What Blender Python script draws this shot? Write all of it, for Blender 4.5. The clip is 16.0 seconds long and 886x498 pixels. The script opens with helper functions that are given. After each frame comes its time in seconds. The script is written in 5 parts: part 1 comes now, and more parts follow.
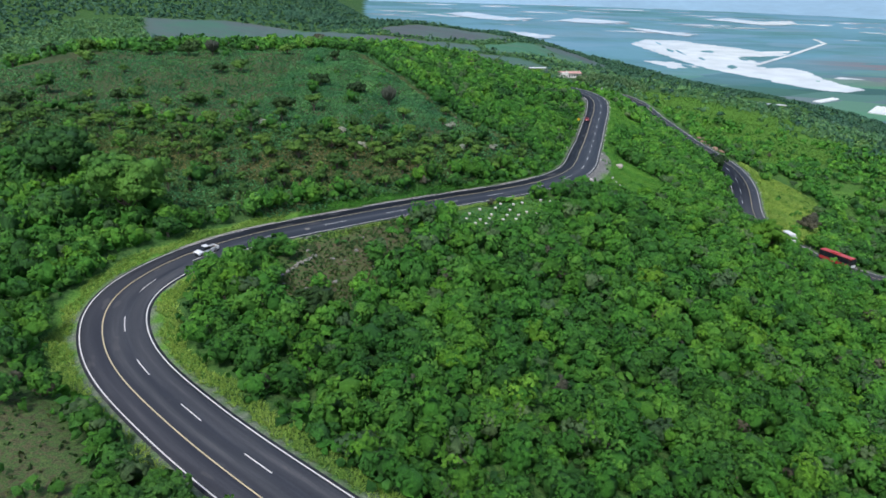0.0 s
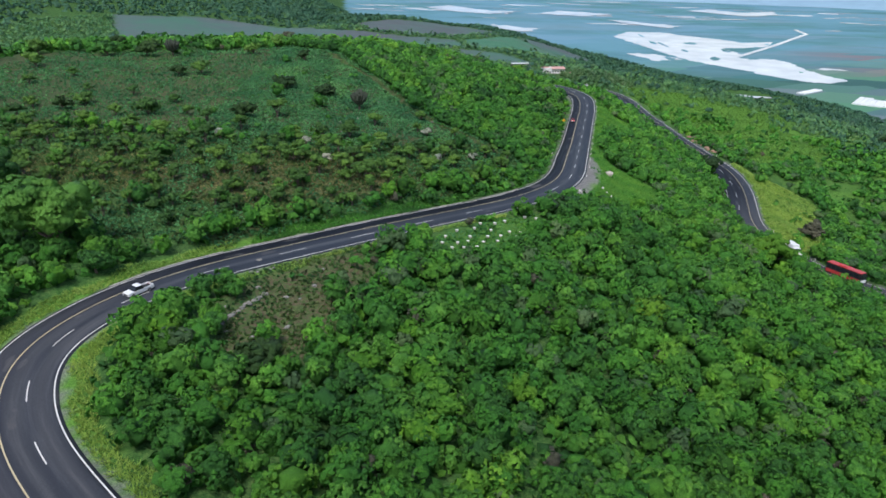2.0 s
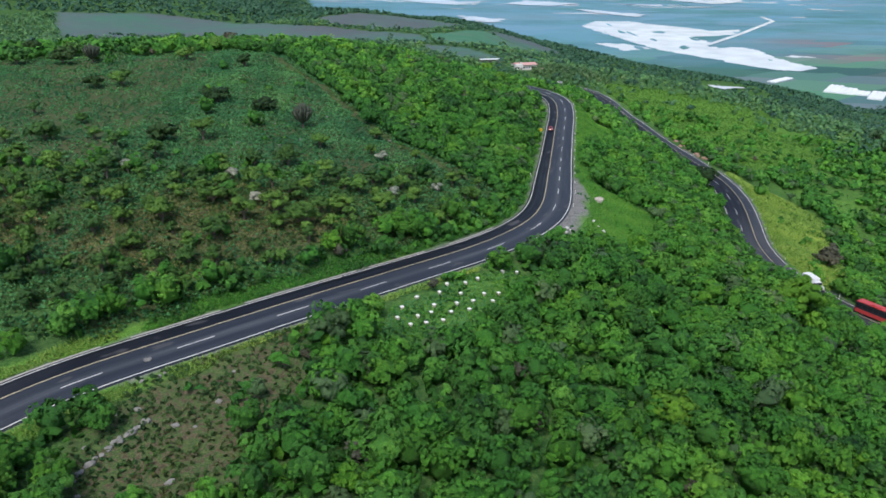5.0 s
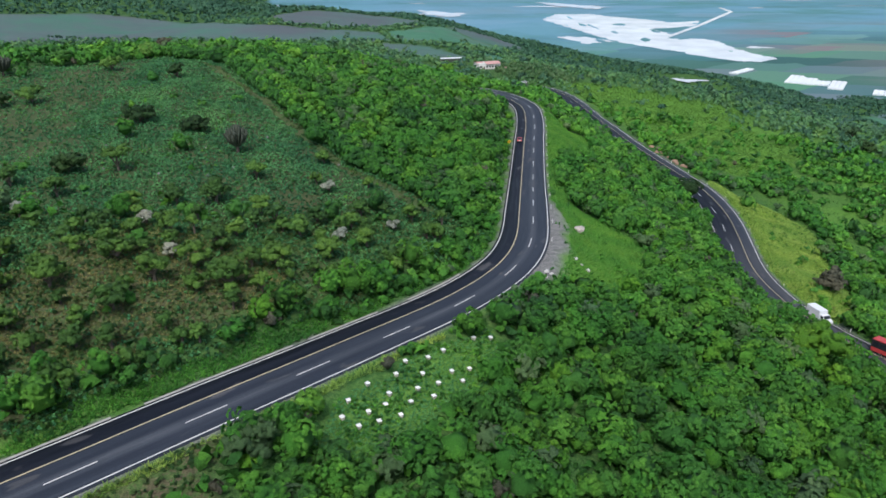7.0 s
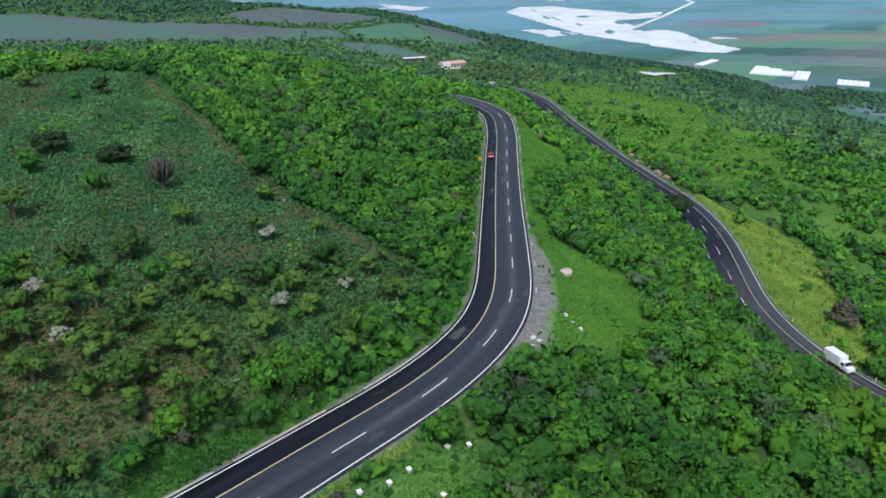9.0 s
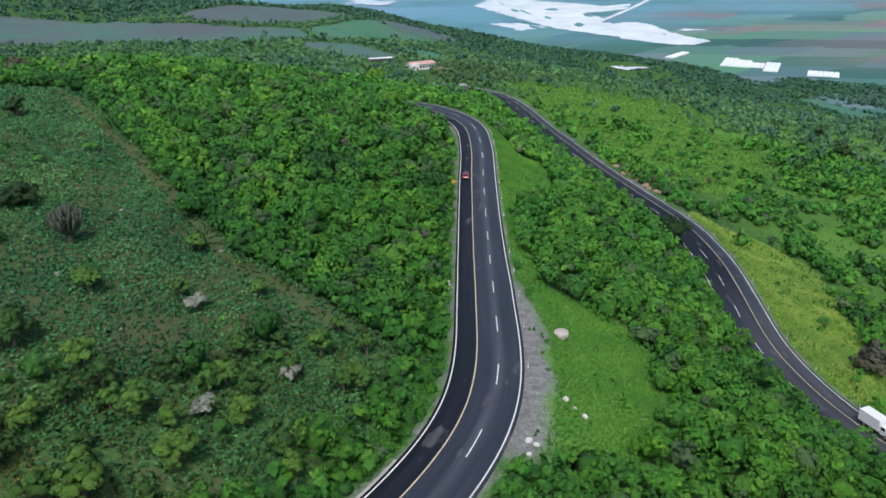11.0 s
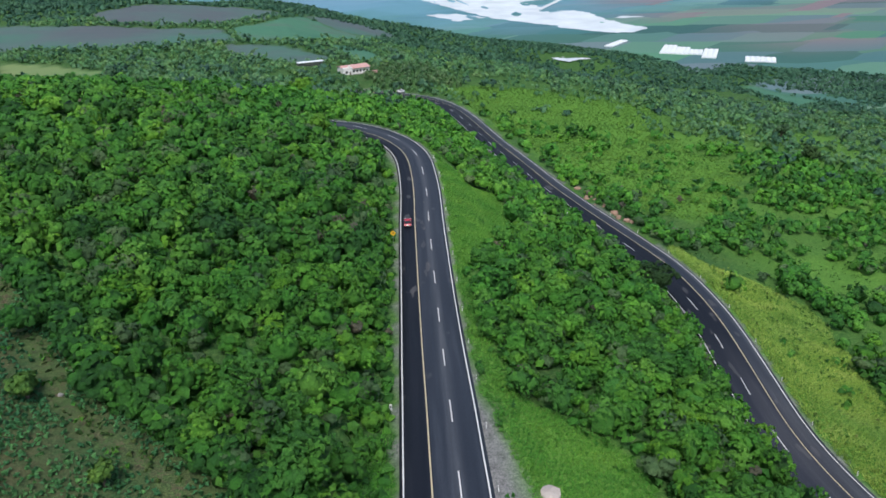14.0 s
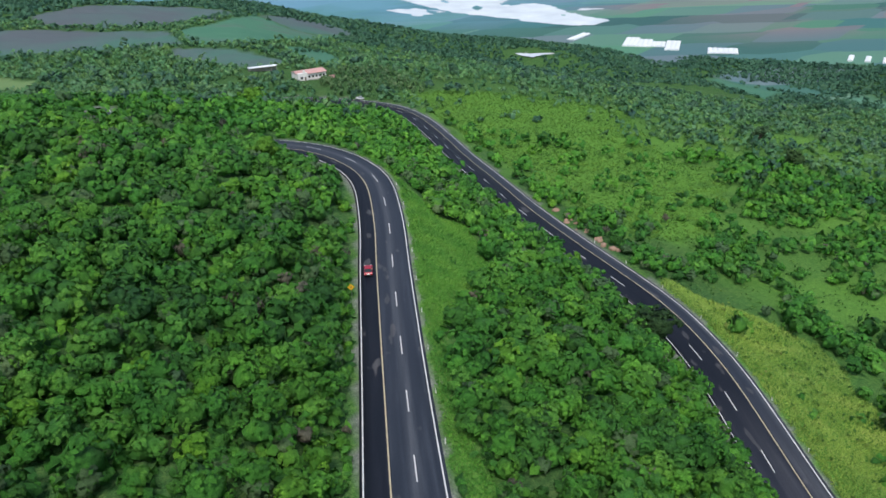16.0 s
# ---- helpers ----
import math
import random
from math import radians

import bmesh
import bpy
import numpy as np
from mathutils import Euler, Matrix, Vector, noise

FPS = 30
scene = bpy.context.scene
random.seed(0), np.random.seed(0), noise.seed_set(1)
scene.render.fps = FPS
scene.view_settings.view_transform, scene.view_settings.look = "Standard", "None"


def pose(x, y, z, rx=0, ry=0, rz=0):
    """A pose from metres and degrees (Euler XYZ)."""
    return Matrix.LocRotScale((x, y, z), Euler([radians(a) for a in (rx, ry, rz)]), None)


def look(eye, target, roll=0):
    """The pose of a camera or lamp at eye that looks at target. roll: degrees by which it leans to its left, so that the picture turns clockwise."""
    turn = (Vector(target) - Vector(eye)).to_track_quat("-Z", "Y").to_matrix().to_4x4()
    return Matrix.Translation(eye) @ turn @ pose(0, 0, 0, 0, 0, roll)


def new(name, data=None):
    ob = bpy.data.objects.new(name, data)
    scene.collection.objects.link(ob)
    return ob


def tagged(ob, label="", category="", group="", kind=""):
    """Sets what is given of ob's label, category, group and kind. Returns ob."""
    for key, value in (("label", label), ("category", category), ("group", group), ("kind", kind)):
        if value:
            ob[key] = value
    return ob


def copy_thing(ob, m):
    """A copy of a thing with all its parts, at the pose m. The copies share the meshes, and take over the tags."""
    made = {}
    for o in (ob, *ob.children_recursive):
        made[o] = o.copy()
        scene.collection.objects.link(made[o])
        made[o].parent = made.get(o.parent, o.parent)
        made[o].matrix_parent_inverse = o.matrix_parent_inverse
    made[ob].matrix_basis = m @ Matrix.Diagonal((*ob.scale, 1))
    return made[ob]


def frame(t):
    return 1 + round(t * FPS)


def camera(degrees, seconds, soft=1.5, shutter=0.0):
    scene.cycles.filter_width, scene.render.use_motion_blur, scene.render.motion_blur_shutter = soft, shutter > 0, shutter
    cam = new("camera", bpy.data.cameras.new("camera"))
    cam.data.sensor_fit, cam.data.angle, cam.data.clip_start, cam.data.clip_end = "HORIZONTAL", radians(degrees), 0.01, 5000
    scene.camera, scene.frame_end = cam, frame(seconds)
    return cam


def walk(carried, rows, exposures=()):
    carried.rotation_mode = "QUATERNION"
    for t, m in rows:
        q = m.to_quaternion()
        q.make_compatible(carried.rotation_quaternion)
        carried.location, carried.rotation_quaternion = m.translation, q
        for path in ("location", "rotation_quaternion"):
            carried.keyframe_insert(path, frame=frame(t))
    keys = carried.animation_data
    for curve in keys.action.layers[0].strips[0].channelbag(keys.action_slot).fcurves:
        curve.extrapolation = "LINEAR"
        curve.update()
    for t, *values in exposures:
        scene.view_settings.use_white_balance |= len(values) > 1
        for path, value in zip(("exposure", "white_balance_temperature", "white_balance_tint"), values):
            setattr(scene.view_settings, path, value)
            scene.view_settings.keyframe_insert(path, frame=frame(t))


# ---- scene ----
cam = camera(62.0, 16.0, soft=1.6)
EYE = 60.0
ROWS = [
    (0.0, 0.00, -0.00, 0.00, -0.00, -21.81, 1.27),
    (0.5, 0.64, 5.18, -0.26, -0.30, -21.90, 1.17),
    (1.0, 1.29, 10.45, -0.47, -0.61, -22.01, 1.08),
    (1.5, 1.95, 15.94, -0.59, -0.92, -22.12, 0.98),
    (2.0, 2.64, 21.73, -0.65, -1.24, -22.25, 0.89),
    (2.5, 3.31, 27.84, -0.73, -1.56, -22.35, 0.79),
    (3.0, 3.98, 34.25, -0.90, -1.91, -22.48, 0.71),
    (3.5, 4.60, 40.93, -1.07, -2.28, -22.58, 0.63),
    (4.0, 5.19, 47.72, -1.22, -2.66, -22.68, 0.53),
    (6.5, 9.08, 83.43, -1.68, -5.49, -23.19, -0.01),
    (7.0, 10.11, 90.60, -1.65, -6.35, -23.30, -0.15),
    (7.5, 11.13, 97.74, -1.61, -7.13, -23.42, -0.27),
    (8.0, 12.15, 104.85, -1.52, -7.79, -23.54, -0.38),
    (8.5, 13.26, 111.93, -1.42, -8.40, -23.67, -0.48),
    (9.0, 14.42, 119.02, -1.29, -8.97, -23.82, -0.57),
    (11.5, 21.21, 153.89, -1.31, -11.91, -24.47, -1.03),
    (12.0, 22.82, 160.68, -1.29, -12.64, -24.61, -1.14),
    (12.5, 24.59, 167.50, -1.24, -13.45, -24.72, -1.27),
    (13.0, 26.42, 174.32, -1.21, -14.25, -24.85, -1.38),
    (13.5, 28.28, 181.13, -1.17, -15.04, -25.01, -1.46),
    (14.0, 30.16, 187.90, -1.09, -15.83, -25.17, -1.57),
    (14.5, 32.09, 194.59, -1.03, -16.60, -25.32, -1.67),
    (15.0, 34.11, 201.14, -0.97, -17.35, -25.45, -1.76),
    (15.5, 36.14, 207.66, -0.85, -18.05, -25.59, -1.86),
    (16.0, 38.16, 214.14, -0.69, -18.68, -25.75, -1.97),
]
walk(cam, [(t, pose(x, y, EYE + z, 90 + pitch, 0, yaw) @ pose(0, 0, 0, 0, 0, roll)) for t, x, y, z, yaw, pitch, roll in ROWS])

# ---------------------------------------------------------------- light
world = bpy.data.worlds.new("overcast_sky")
scene.world = world
world.use_nodes = True
wn = world.node_tree
sky = wn.nodes.new("ShaderNodeTexSky")
sky.sky_type, sky.sun_disc = "NISHITA", False
sky.sun_elevation, sky.sun_rotation = radians(58), radians(200)
sky.air_density, sky.dust_density, sky.ozone_density = 1.0, 2.5, 1.0
bg = wn.nodes["Background"]
bg.inputs["Strength"].default_value = 0.18
wn.links.new(sky.outputs[0], bg.inputs["Color"])
sun = new("sun", bpy.data.lights.new("sun", "SUN"))
sun.data.energy, sun.data.angle, sun.data.color = 2.48, radians(14), (1.0, 0.98, 0.94)
sun.matrix_world = look((0, 0, 0), (0.18, 0.5, -0.85))
scene.view_settings.exposure = 0.0

rng = np.random.default_rng(7)


# ---------------------------------------------------------------- materials
def mat(name):
    m = bpy.data.materials.new(name)
    m.use_nodes = True
    return m, m.node_tree, m.node_tree.nodes["Principled BSDF"]


def node(tree, kind, **values):
    n = tree.nodes.new("ShaderNode" + kind)
    for key, value in values.items():
        if key in n.inputs:
            n.inputs[key].default_value = value
    return n


def ramp(tree, source, *stops):
    n = tree.nodes.new("ShaderNodeValToRGB")
    el = n.color_ramp.elements
    while len(el) < len(stops):
        el.new(0.5)
    for e, (p, c) in zip(el, stops):
        e.position, e.color = p, (*c, 1)
    tree.links.new(source, n.inputs[0])
    return n.outputs[0]


def mix(tree, fac, a, b, mode="MIX"):
    n = tree.nodes.new("ShaderNodeMix")
    n.data_type, n.blend_type = "RGBA", mode
    for value, sock in ((fac, n.inputs[0]), (a, n.inputs[6]), (b, n.inputs[7])):
        if isinstance(value, (int, float)):
            sock.default_value = value
        elif isinstance(value, tuple):
            sock.default_value = (*value, 1)
        else:
            tree.links.new(value, sock)
    return n.outputs[2]


def world_noise(tree, scale, detail=4.0, rough=0.55):
    g = node(tree, "NewGeometry")
    n = node(tree, "TexNoise", Scale=scale, Detail=detail, Roughness=rough)
    tree.links.new(g.outputs["Position"], n.inputs["Vector"])
    return n.outputs["Fac"]


def attr(tree, name):
    n = tree.nodes.new("ShaderNodeAttribute")
    n.attribute_name = name
    return n


def bump(tree, bsdf, height, strength, distance=0.1):
    n = node(tree, "Bump", Strength=strength, Distance=distance)
    tree.links.new(height, n.inputs["Height"])
    tree.links.new(n.outputs[0], bsdf.inputs["Normal"])


def plain(name, colour, rough=0.6, metal=0.0, vary=0.25, scale=3.0):
    """A painted or solid surface with grime at two scales."""
    m, t, b = mat(name)
    dark = tuple(c * (1 - vary) for c in colour)
    a = ramp(t, world_noise(t, scale, 6), (0.3, dark), (0.7, colour))
    c = mix(t, 0.35, a, ramp(t, world_noise(t, scale * 9, 3), (0.3, dark), (0.75, colour)))
    t.links.new(c, b.inputs["Base Color"])
    b.inputs["Roughness"].default_value, b.inputs["Metallic"].default_value = rough, metal
    return m


def leaf(name, dark, mid, light, gloss=0.6):
    """Foliage: tint and warmth differ from bush to bush, and brightness from leaf tuft to leaf tuft."""
    m, t, b = mat(name)
    tint = attr(t, "tint").outputs["Fac"]
    g = node(t, "NewGeometry")
    base = ramp(t, tint, (0.0, dark), (0.5, mid), (1.0, light))
    one = ramp(t, g.outputs["Random Per Island"], (0.0, (0.87, 0.88, 0.88)), (1.0, (1.13, 1.12, 1.1)))
    c = mix(t, 1.0, base, one, "MULTIPLY")
    big = ramp(t, world_noise(t, 0.03, 3), (0.35, (0.82, 0.9, 0.9)), (0.65, (1.18, 1.08, 0.95)))
    c = mix(t, 1.0, c, big, "MULTIPLY")
    warm = ramp(t, attr(t, "warm").outputs["Fac"], (0.0, (1, 1, 1)), (0.5, (1.15, 1.0, 1.3)), (1.0, (1.18, 1.0, 0.7)))
    c = mix(t, 1.0, c, warm, "MULTIPLY")
    speck = world_noise(t, 5.5, 5, 0.8)
    c = mix(t, 1.0, c, ramp(t, speck, (0.36, (0.62, 0.64, 0.64)), (0.5, (1.0, 1.0, 1.0)), (0.66, (1.42, 1.38, 1.28))), "MULTIPLY")
    t.links.new(c, b.inputs["Base Color"])
    b.inputs["Roughness"].default_value = gloss
    b.inputs["Specular IOR Level"].default_value = 0.3
    bump(t, b, speck, 1.0, 0.3)
    tr = node(t, "BsdfTranslucent")
    t.links.new(c, tr.inputs["Color"])
    mx = node(t, "MixShader", Fac=0.2)
    mx.inputs[0].default_value = 0.2
    t.links.new(b.outputs[0], mx.inputs[1])
    t.links.new(tr.outputs[0], mx.inputs[2])
    t.links.new(mx.outputs[0], t.nodes["Material Output"].inputs["Surface"])
    return m


SCRUB = leaf("scrub_leaves", (0.022, 0.1, 0.02), (0.058, 0.235, 0.029), (0.14, 0.4, 0.047))
# the next two carry distance haze as extra blue in the leaf colour
FARLEAF = leaf("hazed_distant_leaves", (0.03, 0.095, 0.062), (0.052, 0.148, 0.09), (0.085, 0.2, 0.112))
LOWLEAF = leaf("hazed_hillside_leaves", (0.048, 0.155, 0.075), (0.09, 0.24, 0.1), (0.15, 0.325, 0.125))
DRYLEAF = leaf("dry_twigs", (0.08, 0.085, 0.06), (0.115, 0.12, 0.09), (0.16, 0.16, 0.125))
OLIVE = leaf("thorn_leaves", (0.042, 0.115, 0.03), (0.08, 0.195, 0.038), (0.135, 0.28, 0.05))
GRASS = leaf("long_grass", (0.15, 0.30, 0.05), (0.24, 0.4, 0.075), (0.34, 0.46, 0.12))
CROP = leaf("crop_leaves", (0.042, 0.18, 0.075), (0.075, 0.265, 0.1), (0.13, 0.36, 0.125))
GREYSCRUB = leaf("grey_green_leaves", (0.05, 0.115, 0.05), (0.085, 0.17, 0.07), (0.13, 0.225, 0.10))
HIGHTREE = leaf("broad_leaves", (0.028, 0.11, 0.028), (0.07, 0.22, 0.04), (0.13, 0.32, 0.055))
DARKTREE = leaf("dark_leaves", (0.02, 0.055, 0.017), (0.028, 0.075, 0.02), (0.04, 0.095, 0.026))
YELLOWTREE = leaf("yellow_leaves", (0.085, 0.24, 0.022), (0.12, 0.29, 0.026), (0.16, 0.33, 0.03))
BARK = plain("bark", (0.16, 0.13, 0.1), 0.9, 0, 0.5, 4)
WHITE = plain("white_road_paint", (0.72, 0.72, 0.7), 0.6, 0, 0.25, 1.5)
YELLOW = plain("yellow_road_paint", (0.62, 0.53, 0.33), 0.6, 0, 0.35, 1.5)
CONCRETE = plain("old_concrete", (0.42, 0.41, 0.38), 0.85, 0, 0.4, 0.9)
STONE = plain("field_stone", (0.27, 0.265, 0.25), 0.9, 0, 0.45, 1.2)
GLASS = plain("dark_glass", (0.02, 0.025, 0.03), 0.08, 0, 0.2)
RUBBER = plain("tyre_rubber", (0.02, 0.02, 0.02), 0.8)
CHROME = plain("dull_metal", (0.5, 0.5, 0.5), 0.35, 0.9)
REDPAINT = plain("red_car_paint", (0.36, 0.02, 0.035), 0.25, 0, 0.1)
WHITEPAINT = plain("white_car_paint", (0.75, 0.77, 0.8), 0.3, 0, 0.08)
BLACKTRIM = plain("black_trim", (0.02, 0.02, 0.022), 0.5)
LAMPRED = plain("red_lens", (0.5, 0.02, 0.02), 0.2)
LAMPWHITE = plain("clear_lens", (0.8, 0.8, 0.78), 0.15)
HIVEWHITE = plain("weathered_white_paint", (0.78, 0.78, 0.76), 0.6, 0, 0.12)
HIVEWOOD = plain("hive_wood", (0.62, 0.58, 0.5), 0.8, 0, 0.25)
PINK = plain("pink_plaster", (0.58, 0.34, 0.31), 0.8, 0, 0.18, 0.6)
CREAM = plain("pale_plaster", (0.78, 0.76, 0.74), 0.8, 0, 0.15, 0.6)
PLASTIC = plain("greenhouse_plastic", (0.82, 0.84, 0.85), 0.35, 0, 0.08, 0.05)


def asphalt_material():
    """Dark fresh asphalt in the single lane, paler worn wheel tracks in the others."""
    m, t, b = mat("asphalt")
    uv = t.nodes.new("ShaderNodeUVMap")
    uv.uv_map = "lane"
    sep = node(t, "SeparateXYZ")
    t.links.new(uv.outputs[0], sep.inputs[0])
    stretch = node(t, "Mapping")
    stretch.inputs["Scale"].default_value = (0.9, 0.035, 1)
    t.links.new(uv.outputs[0], stretch.inputs[0])
    streak = node(t, "TexNoise", Scale=1.0, Detail=5.0, Roughness=0.6)
    t.links.new(stretch.outputs[0], streak.inputs["Vector"])
    div = node(t, "Math")
    div.operation = "MULTIPLY_ADD"
    div.inputs[1].default_value, div.inputs[2].default_value = 1 / 14.0, 0.5
    t.links.new(sep.outputs[0], div.inputs[0])
    div2 = node(t, "Math")
    div2.operation = "MULTIPLY"
    div2.inputs[1].default_value = 1 / 500.0
    t.links.new(sep.outputs[1], div2.inputs[0])
    d, w, l = (0.010, 0.0125, 0.0195), (0.029, 0.036, 0.05), (0.06, 0.068, 0.083)
    lanes = ramp(t, div.outputs[0], (0.20, d), (0.47, d), (0.53, w), (0.66, w), (0.74, l), (0.83, w), (1.0, w))
    bend = ramp(t, div2.outputs[0], (0.30, (1, 1, 1)), (0.37, (0, 0, 0)))
    lanes = mix(t, bend, lanes, ramp(t, div.outputs[0], (0.2, (0.03, 0.034, 0.046)), (0.36, (0.05, 0.053, 0.064)), (0.5, (0.034, 0.038, 0.05)), (0.62, (0.058, 0.062, 0.072)), (0.75, (0.038, 0.043, 0.055)), (0.87, (0.062, 0.066, 0.076)), (1.0, (0.042, 0.047, 0.06))))
    patch = node(t, "TexNoise", Scale=1.0, Detail=2.0, Roughness=0.5)
    wide = node(t, "Mapping")
    wide.inputs["Scale"].default_value = (0.33, 0.11, 1)
    t.links.new(uv.outputs[0], wide.inputs[0])
    t.links.new(wide.outputs[0], patch.inputs["Vector"])
    lanes = mix(t, ramp(t, patch.outputs["Fac"], (0.64, (0, 0, 0)), (0.68, (0.6,) * 3)), lanes, (0.085, 0.085, 0.09))
    wear = ramp(t, streak.outputs["Fac"], (0.35, (0.78, 0.78, 0.8)), (0.5, (1.0, 1.0, 1.0)), (0.68, (1.55, 1.5, 1.42)))
    c = mix(t, 1.0, lanes, wear, "MULTIPLY")
    fine = ramp(t, world_noise(t, 6.0, 4), (0.3, (0.85, 0.85, 0.85)), (0.7, (1.15, 1.15, 1.15)))
    c = mix(t, 1.0, c, fine, "MULTIPLY")
    t.links.new(c, b.inputs["Base Color"])
    t.links.new(ramp(t, streak.outputs["Fac"], (0.3, (0.45,) * 3), (0.7, (0.75,) * 3)), b.inputs["Roughness"])
    b.inputs["Specular IOR Level"].default_value = 0.14
    bump(t, b, world_noise(t, 25.0, 2), 0.2, 0.02)
    return m


ASPHALT = asphalt_material()


def ground_material():
    """Grass, bare earth, gravel and ploughed soil by what grows there; farmland on the plain, blued for haze."""
    m, t, b = mat("hillside_ground")
    kind = attr(t, "cover")
    sep = node(t, "SeparateColor")
    t.links.new(kind.outputs["Color"], sep.inputs[0])
    n1, n2 = world_noise(t, 0.12, 6, 0.6), world_noise(t, 1.1, 5, 0.65)
    grass = ramp(t, n2, (0.38, (0.024, 0.078, 0.022)), (0.5, (0.044, 0.118, 0.034)), (0.62, (0.075, 0.15, 0.045)))
    grass = mix(t, ramp(t, n1, (0.45, (0, 0, 0)), (0.75, (0.2,) * 3)), grass, (0.11, 0.095, 0.05))
    earth = ramp(t, n2, (0.34, (0.062, 0.056, 0.036)), (0.45, (0.12, 0.1, 0.066)), (0.53, (0.052, 0.1, 0.034)), (0.66, (0.1, 0.128, 0.052)))
    meadow = ramp(t, n2, (0.3, (0.07, 0.195, 0.03)), (0.7, (0.13, 0.275, 0.048)))
    gravel = ramp(t, world_noise(t, 0.8, 6, 0.6), (0.35, (0.14, 0.142, 0.145)), (0.65, (0.235, 0.238, 0.24)))
    fine = ramp(t, world_noise(t, 4.5, 4, 0.7), (0.35, (0.5, 0.53, 0.5)), (0.65, (1.45, 1.4, 1.35)))
    c = mix(t, sep.outputs[0], grass, earth)
    c = mix(t, sep.outputs[1], c, meadow)
    c = mix(t, sep.outputs[2], c, gravel)
    c = mix(t, 1.0, c, fine, "MULTIPLY")
    # farmland of the plain, base colours paled and blued in place of haze
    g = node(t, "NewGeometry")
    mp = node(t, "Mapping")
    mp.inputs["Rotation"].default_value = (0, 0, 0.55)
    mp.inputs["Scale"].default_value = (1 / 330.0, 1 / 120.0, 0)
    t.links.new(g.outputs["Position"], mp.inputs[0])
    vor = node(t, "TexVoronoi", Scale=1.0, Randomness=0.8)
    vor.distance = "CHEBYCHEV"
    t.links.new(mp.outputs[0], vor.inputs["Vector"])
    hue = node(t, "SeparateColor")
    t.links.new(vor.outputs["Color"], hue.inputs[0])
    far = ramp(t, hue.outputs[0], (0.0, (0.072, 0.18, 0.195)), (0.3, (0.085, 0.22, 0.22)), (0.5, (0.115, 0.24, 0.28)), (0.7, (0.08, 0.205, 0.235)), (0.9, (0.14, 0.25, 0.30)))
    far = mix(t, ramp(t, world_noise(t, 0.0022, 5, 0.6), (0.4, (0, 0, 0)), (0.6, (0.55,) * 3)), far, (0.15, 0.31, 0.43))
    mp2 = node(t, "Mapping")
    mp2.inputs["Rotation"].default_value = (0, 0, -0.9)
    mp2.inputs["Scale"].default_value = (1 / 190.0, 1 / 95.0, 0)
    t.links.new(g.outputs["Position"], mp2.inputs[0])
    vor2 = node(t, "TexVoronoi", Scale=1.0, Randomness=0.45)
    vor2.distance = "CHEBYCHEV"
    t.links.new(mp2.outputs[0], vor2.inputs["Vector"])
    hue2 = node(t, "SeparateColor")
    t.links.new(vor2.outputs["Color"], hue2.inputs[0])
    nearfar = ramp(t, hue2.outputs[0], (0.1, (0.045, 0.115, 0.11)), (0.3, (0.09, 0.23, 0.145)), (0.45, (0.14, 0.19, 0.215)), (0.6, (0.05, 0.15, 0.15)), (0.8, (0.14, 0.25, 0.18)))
    # land near the hill's foot keeps less of the painted haze blue
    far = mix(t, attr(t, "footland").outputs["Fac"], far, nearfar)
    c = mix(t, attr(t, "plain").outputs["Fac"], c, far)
    red = mix(t, ramp(t, hue.outputs[1], (0.3, (0.0,) * 3), (0.7, (1.0,) * 3)), c, (0.20, 0.165, 0.18))
    c = mix(t, attr(t, "redsoil").outputs["Fac"], c, red)
    soil = world_noise(t, 0.011, 5, 0.55)
    plough = ramp(t, soil, (0.36, (0.095, 0.115, 0.125)), (0.5, (0.088, 0.135, 0.13)), (0.62, (0.07, 0.155, 0.12)))
    c = mix(t, attr(t, "pasture").outputs["Fac"], c, ramp(t, soil, (0.35, (0.13, 0.22, 0.085)), (0.65, (0.18, 0.24, 0.10))))
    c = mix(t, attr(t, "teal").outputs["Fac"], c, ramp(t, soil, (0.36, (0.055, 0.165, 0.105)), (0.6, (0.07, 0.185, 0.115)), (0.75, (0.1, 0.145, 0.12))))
    c = mix(t, attr(t, "plough").outputs["Fac"], c, plough)
    tilled = mix(t, ramp(t, n2, (0.45, (0, 0, 0)), (0.7, (0.6, 0.6, 0.6))), ramp(t, n1, (0.35, (0.036, 0.085, 0.034)), (0.6, (0.065, 0.078, 0.038))), (0.1, 0.08, 0.052))
    c = mix(t, attr(t, "field").outputs["Fac"], c, mix(t, 1.0, tilled, fine, "MULTIPLY"))
    t.links.new(c, b.inputs["Base Color"])
    b.inputs["Roughness"].default_value = 0.95
    b.inputs["Specular IOR Level"].default_value = 0.1
    bump(t, b, n2, 0.6, 0.4)
    return m


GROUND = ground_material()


def water_material():
    m, t, b = mat("sky_white_shallow_water")
    # near-white base colour stands in for the bright sky's reflection
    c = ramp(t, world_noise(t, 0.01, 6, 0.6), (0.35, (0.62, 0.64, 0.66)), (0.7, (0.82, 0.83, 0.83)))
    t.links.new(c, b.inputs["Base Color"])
    b.inputs["Roughness"].default_value = 0.12
    return m


WATER = water_material()

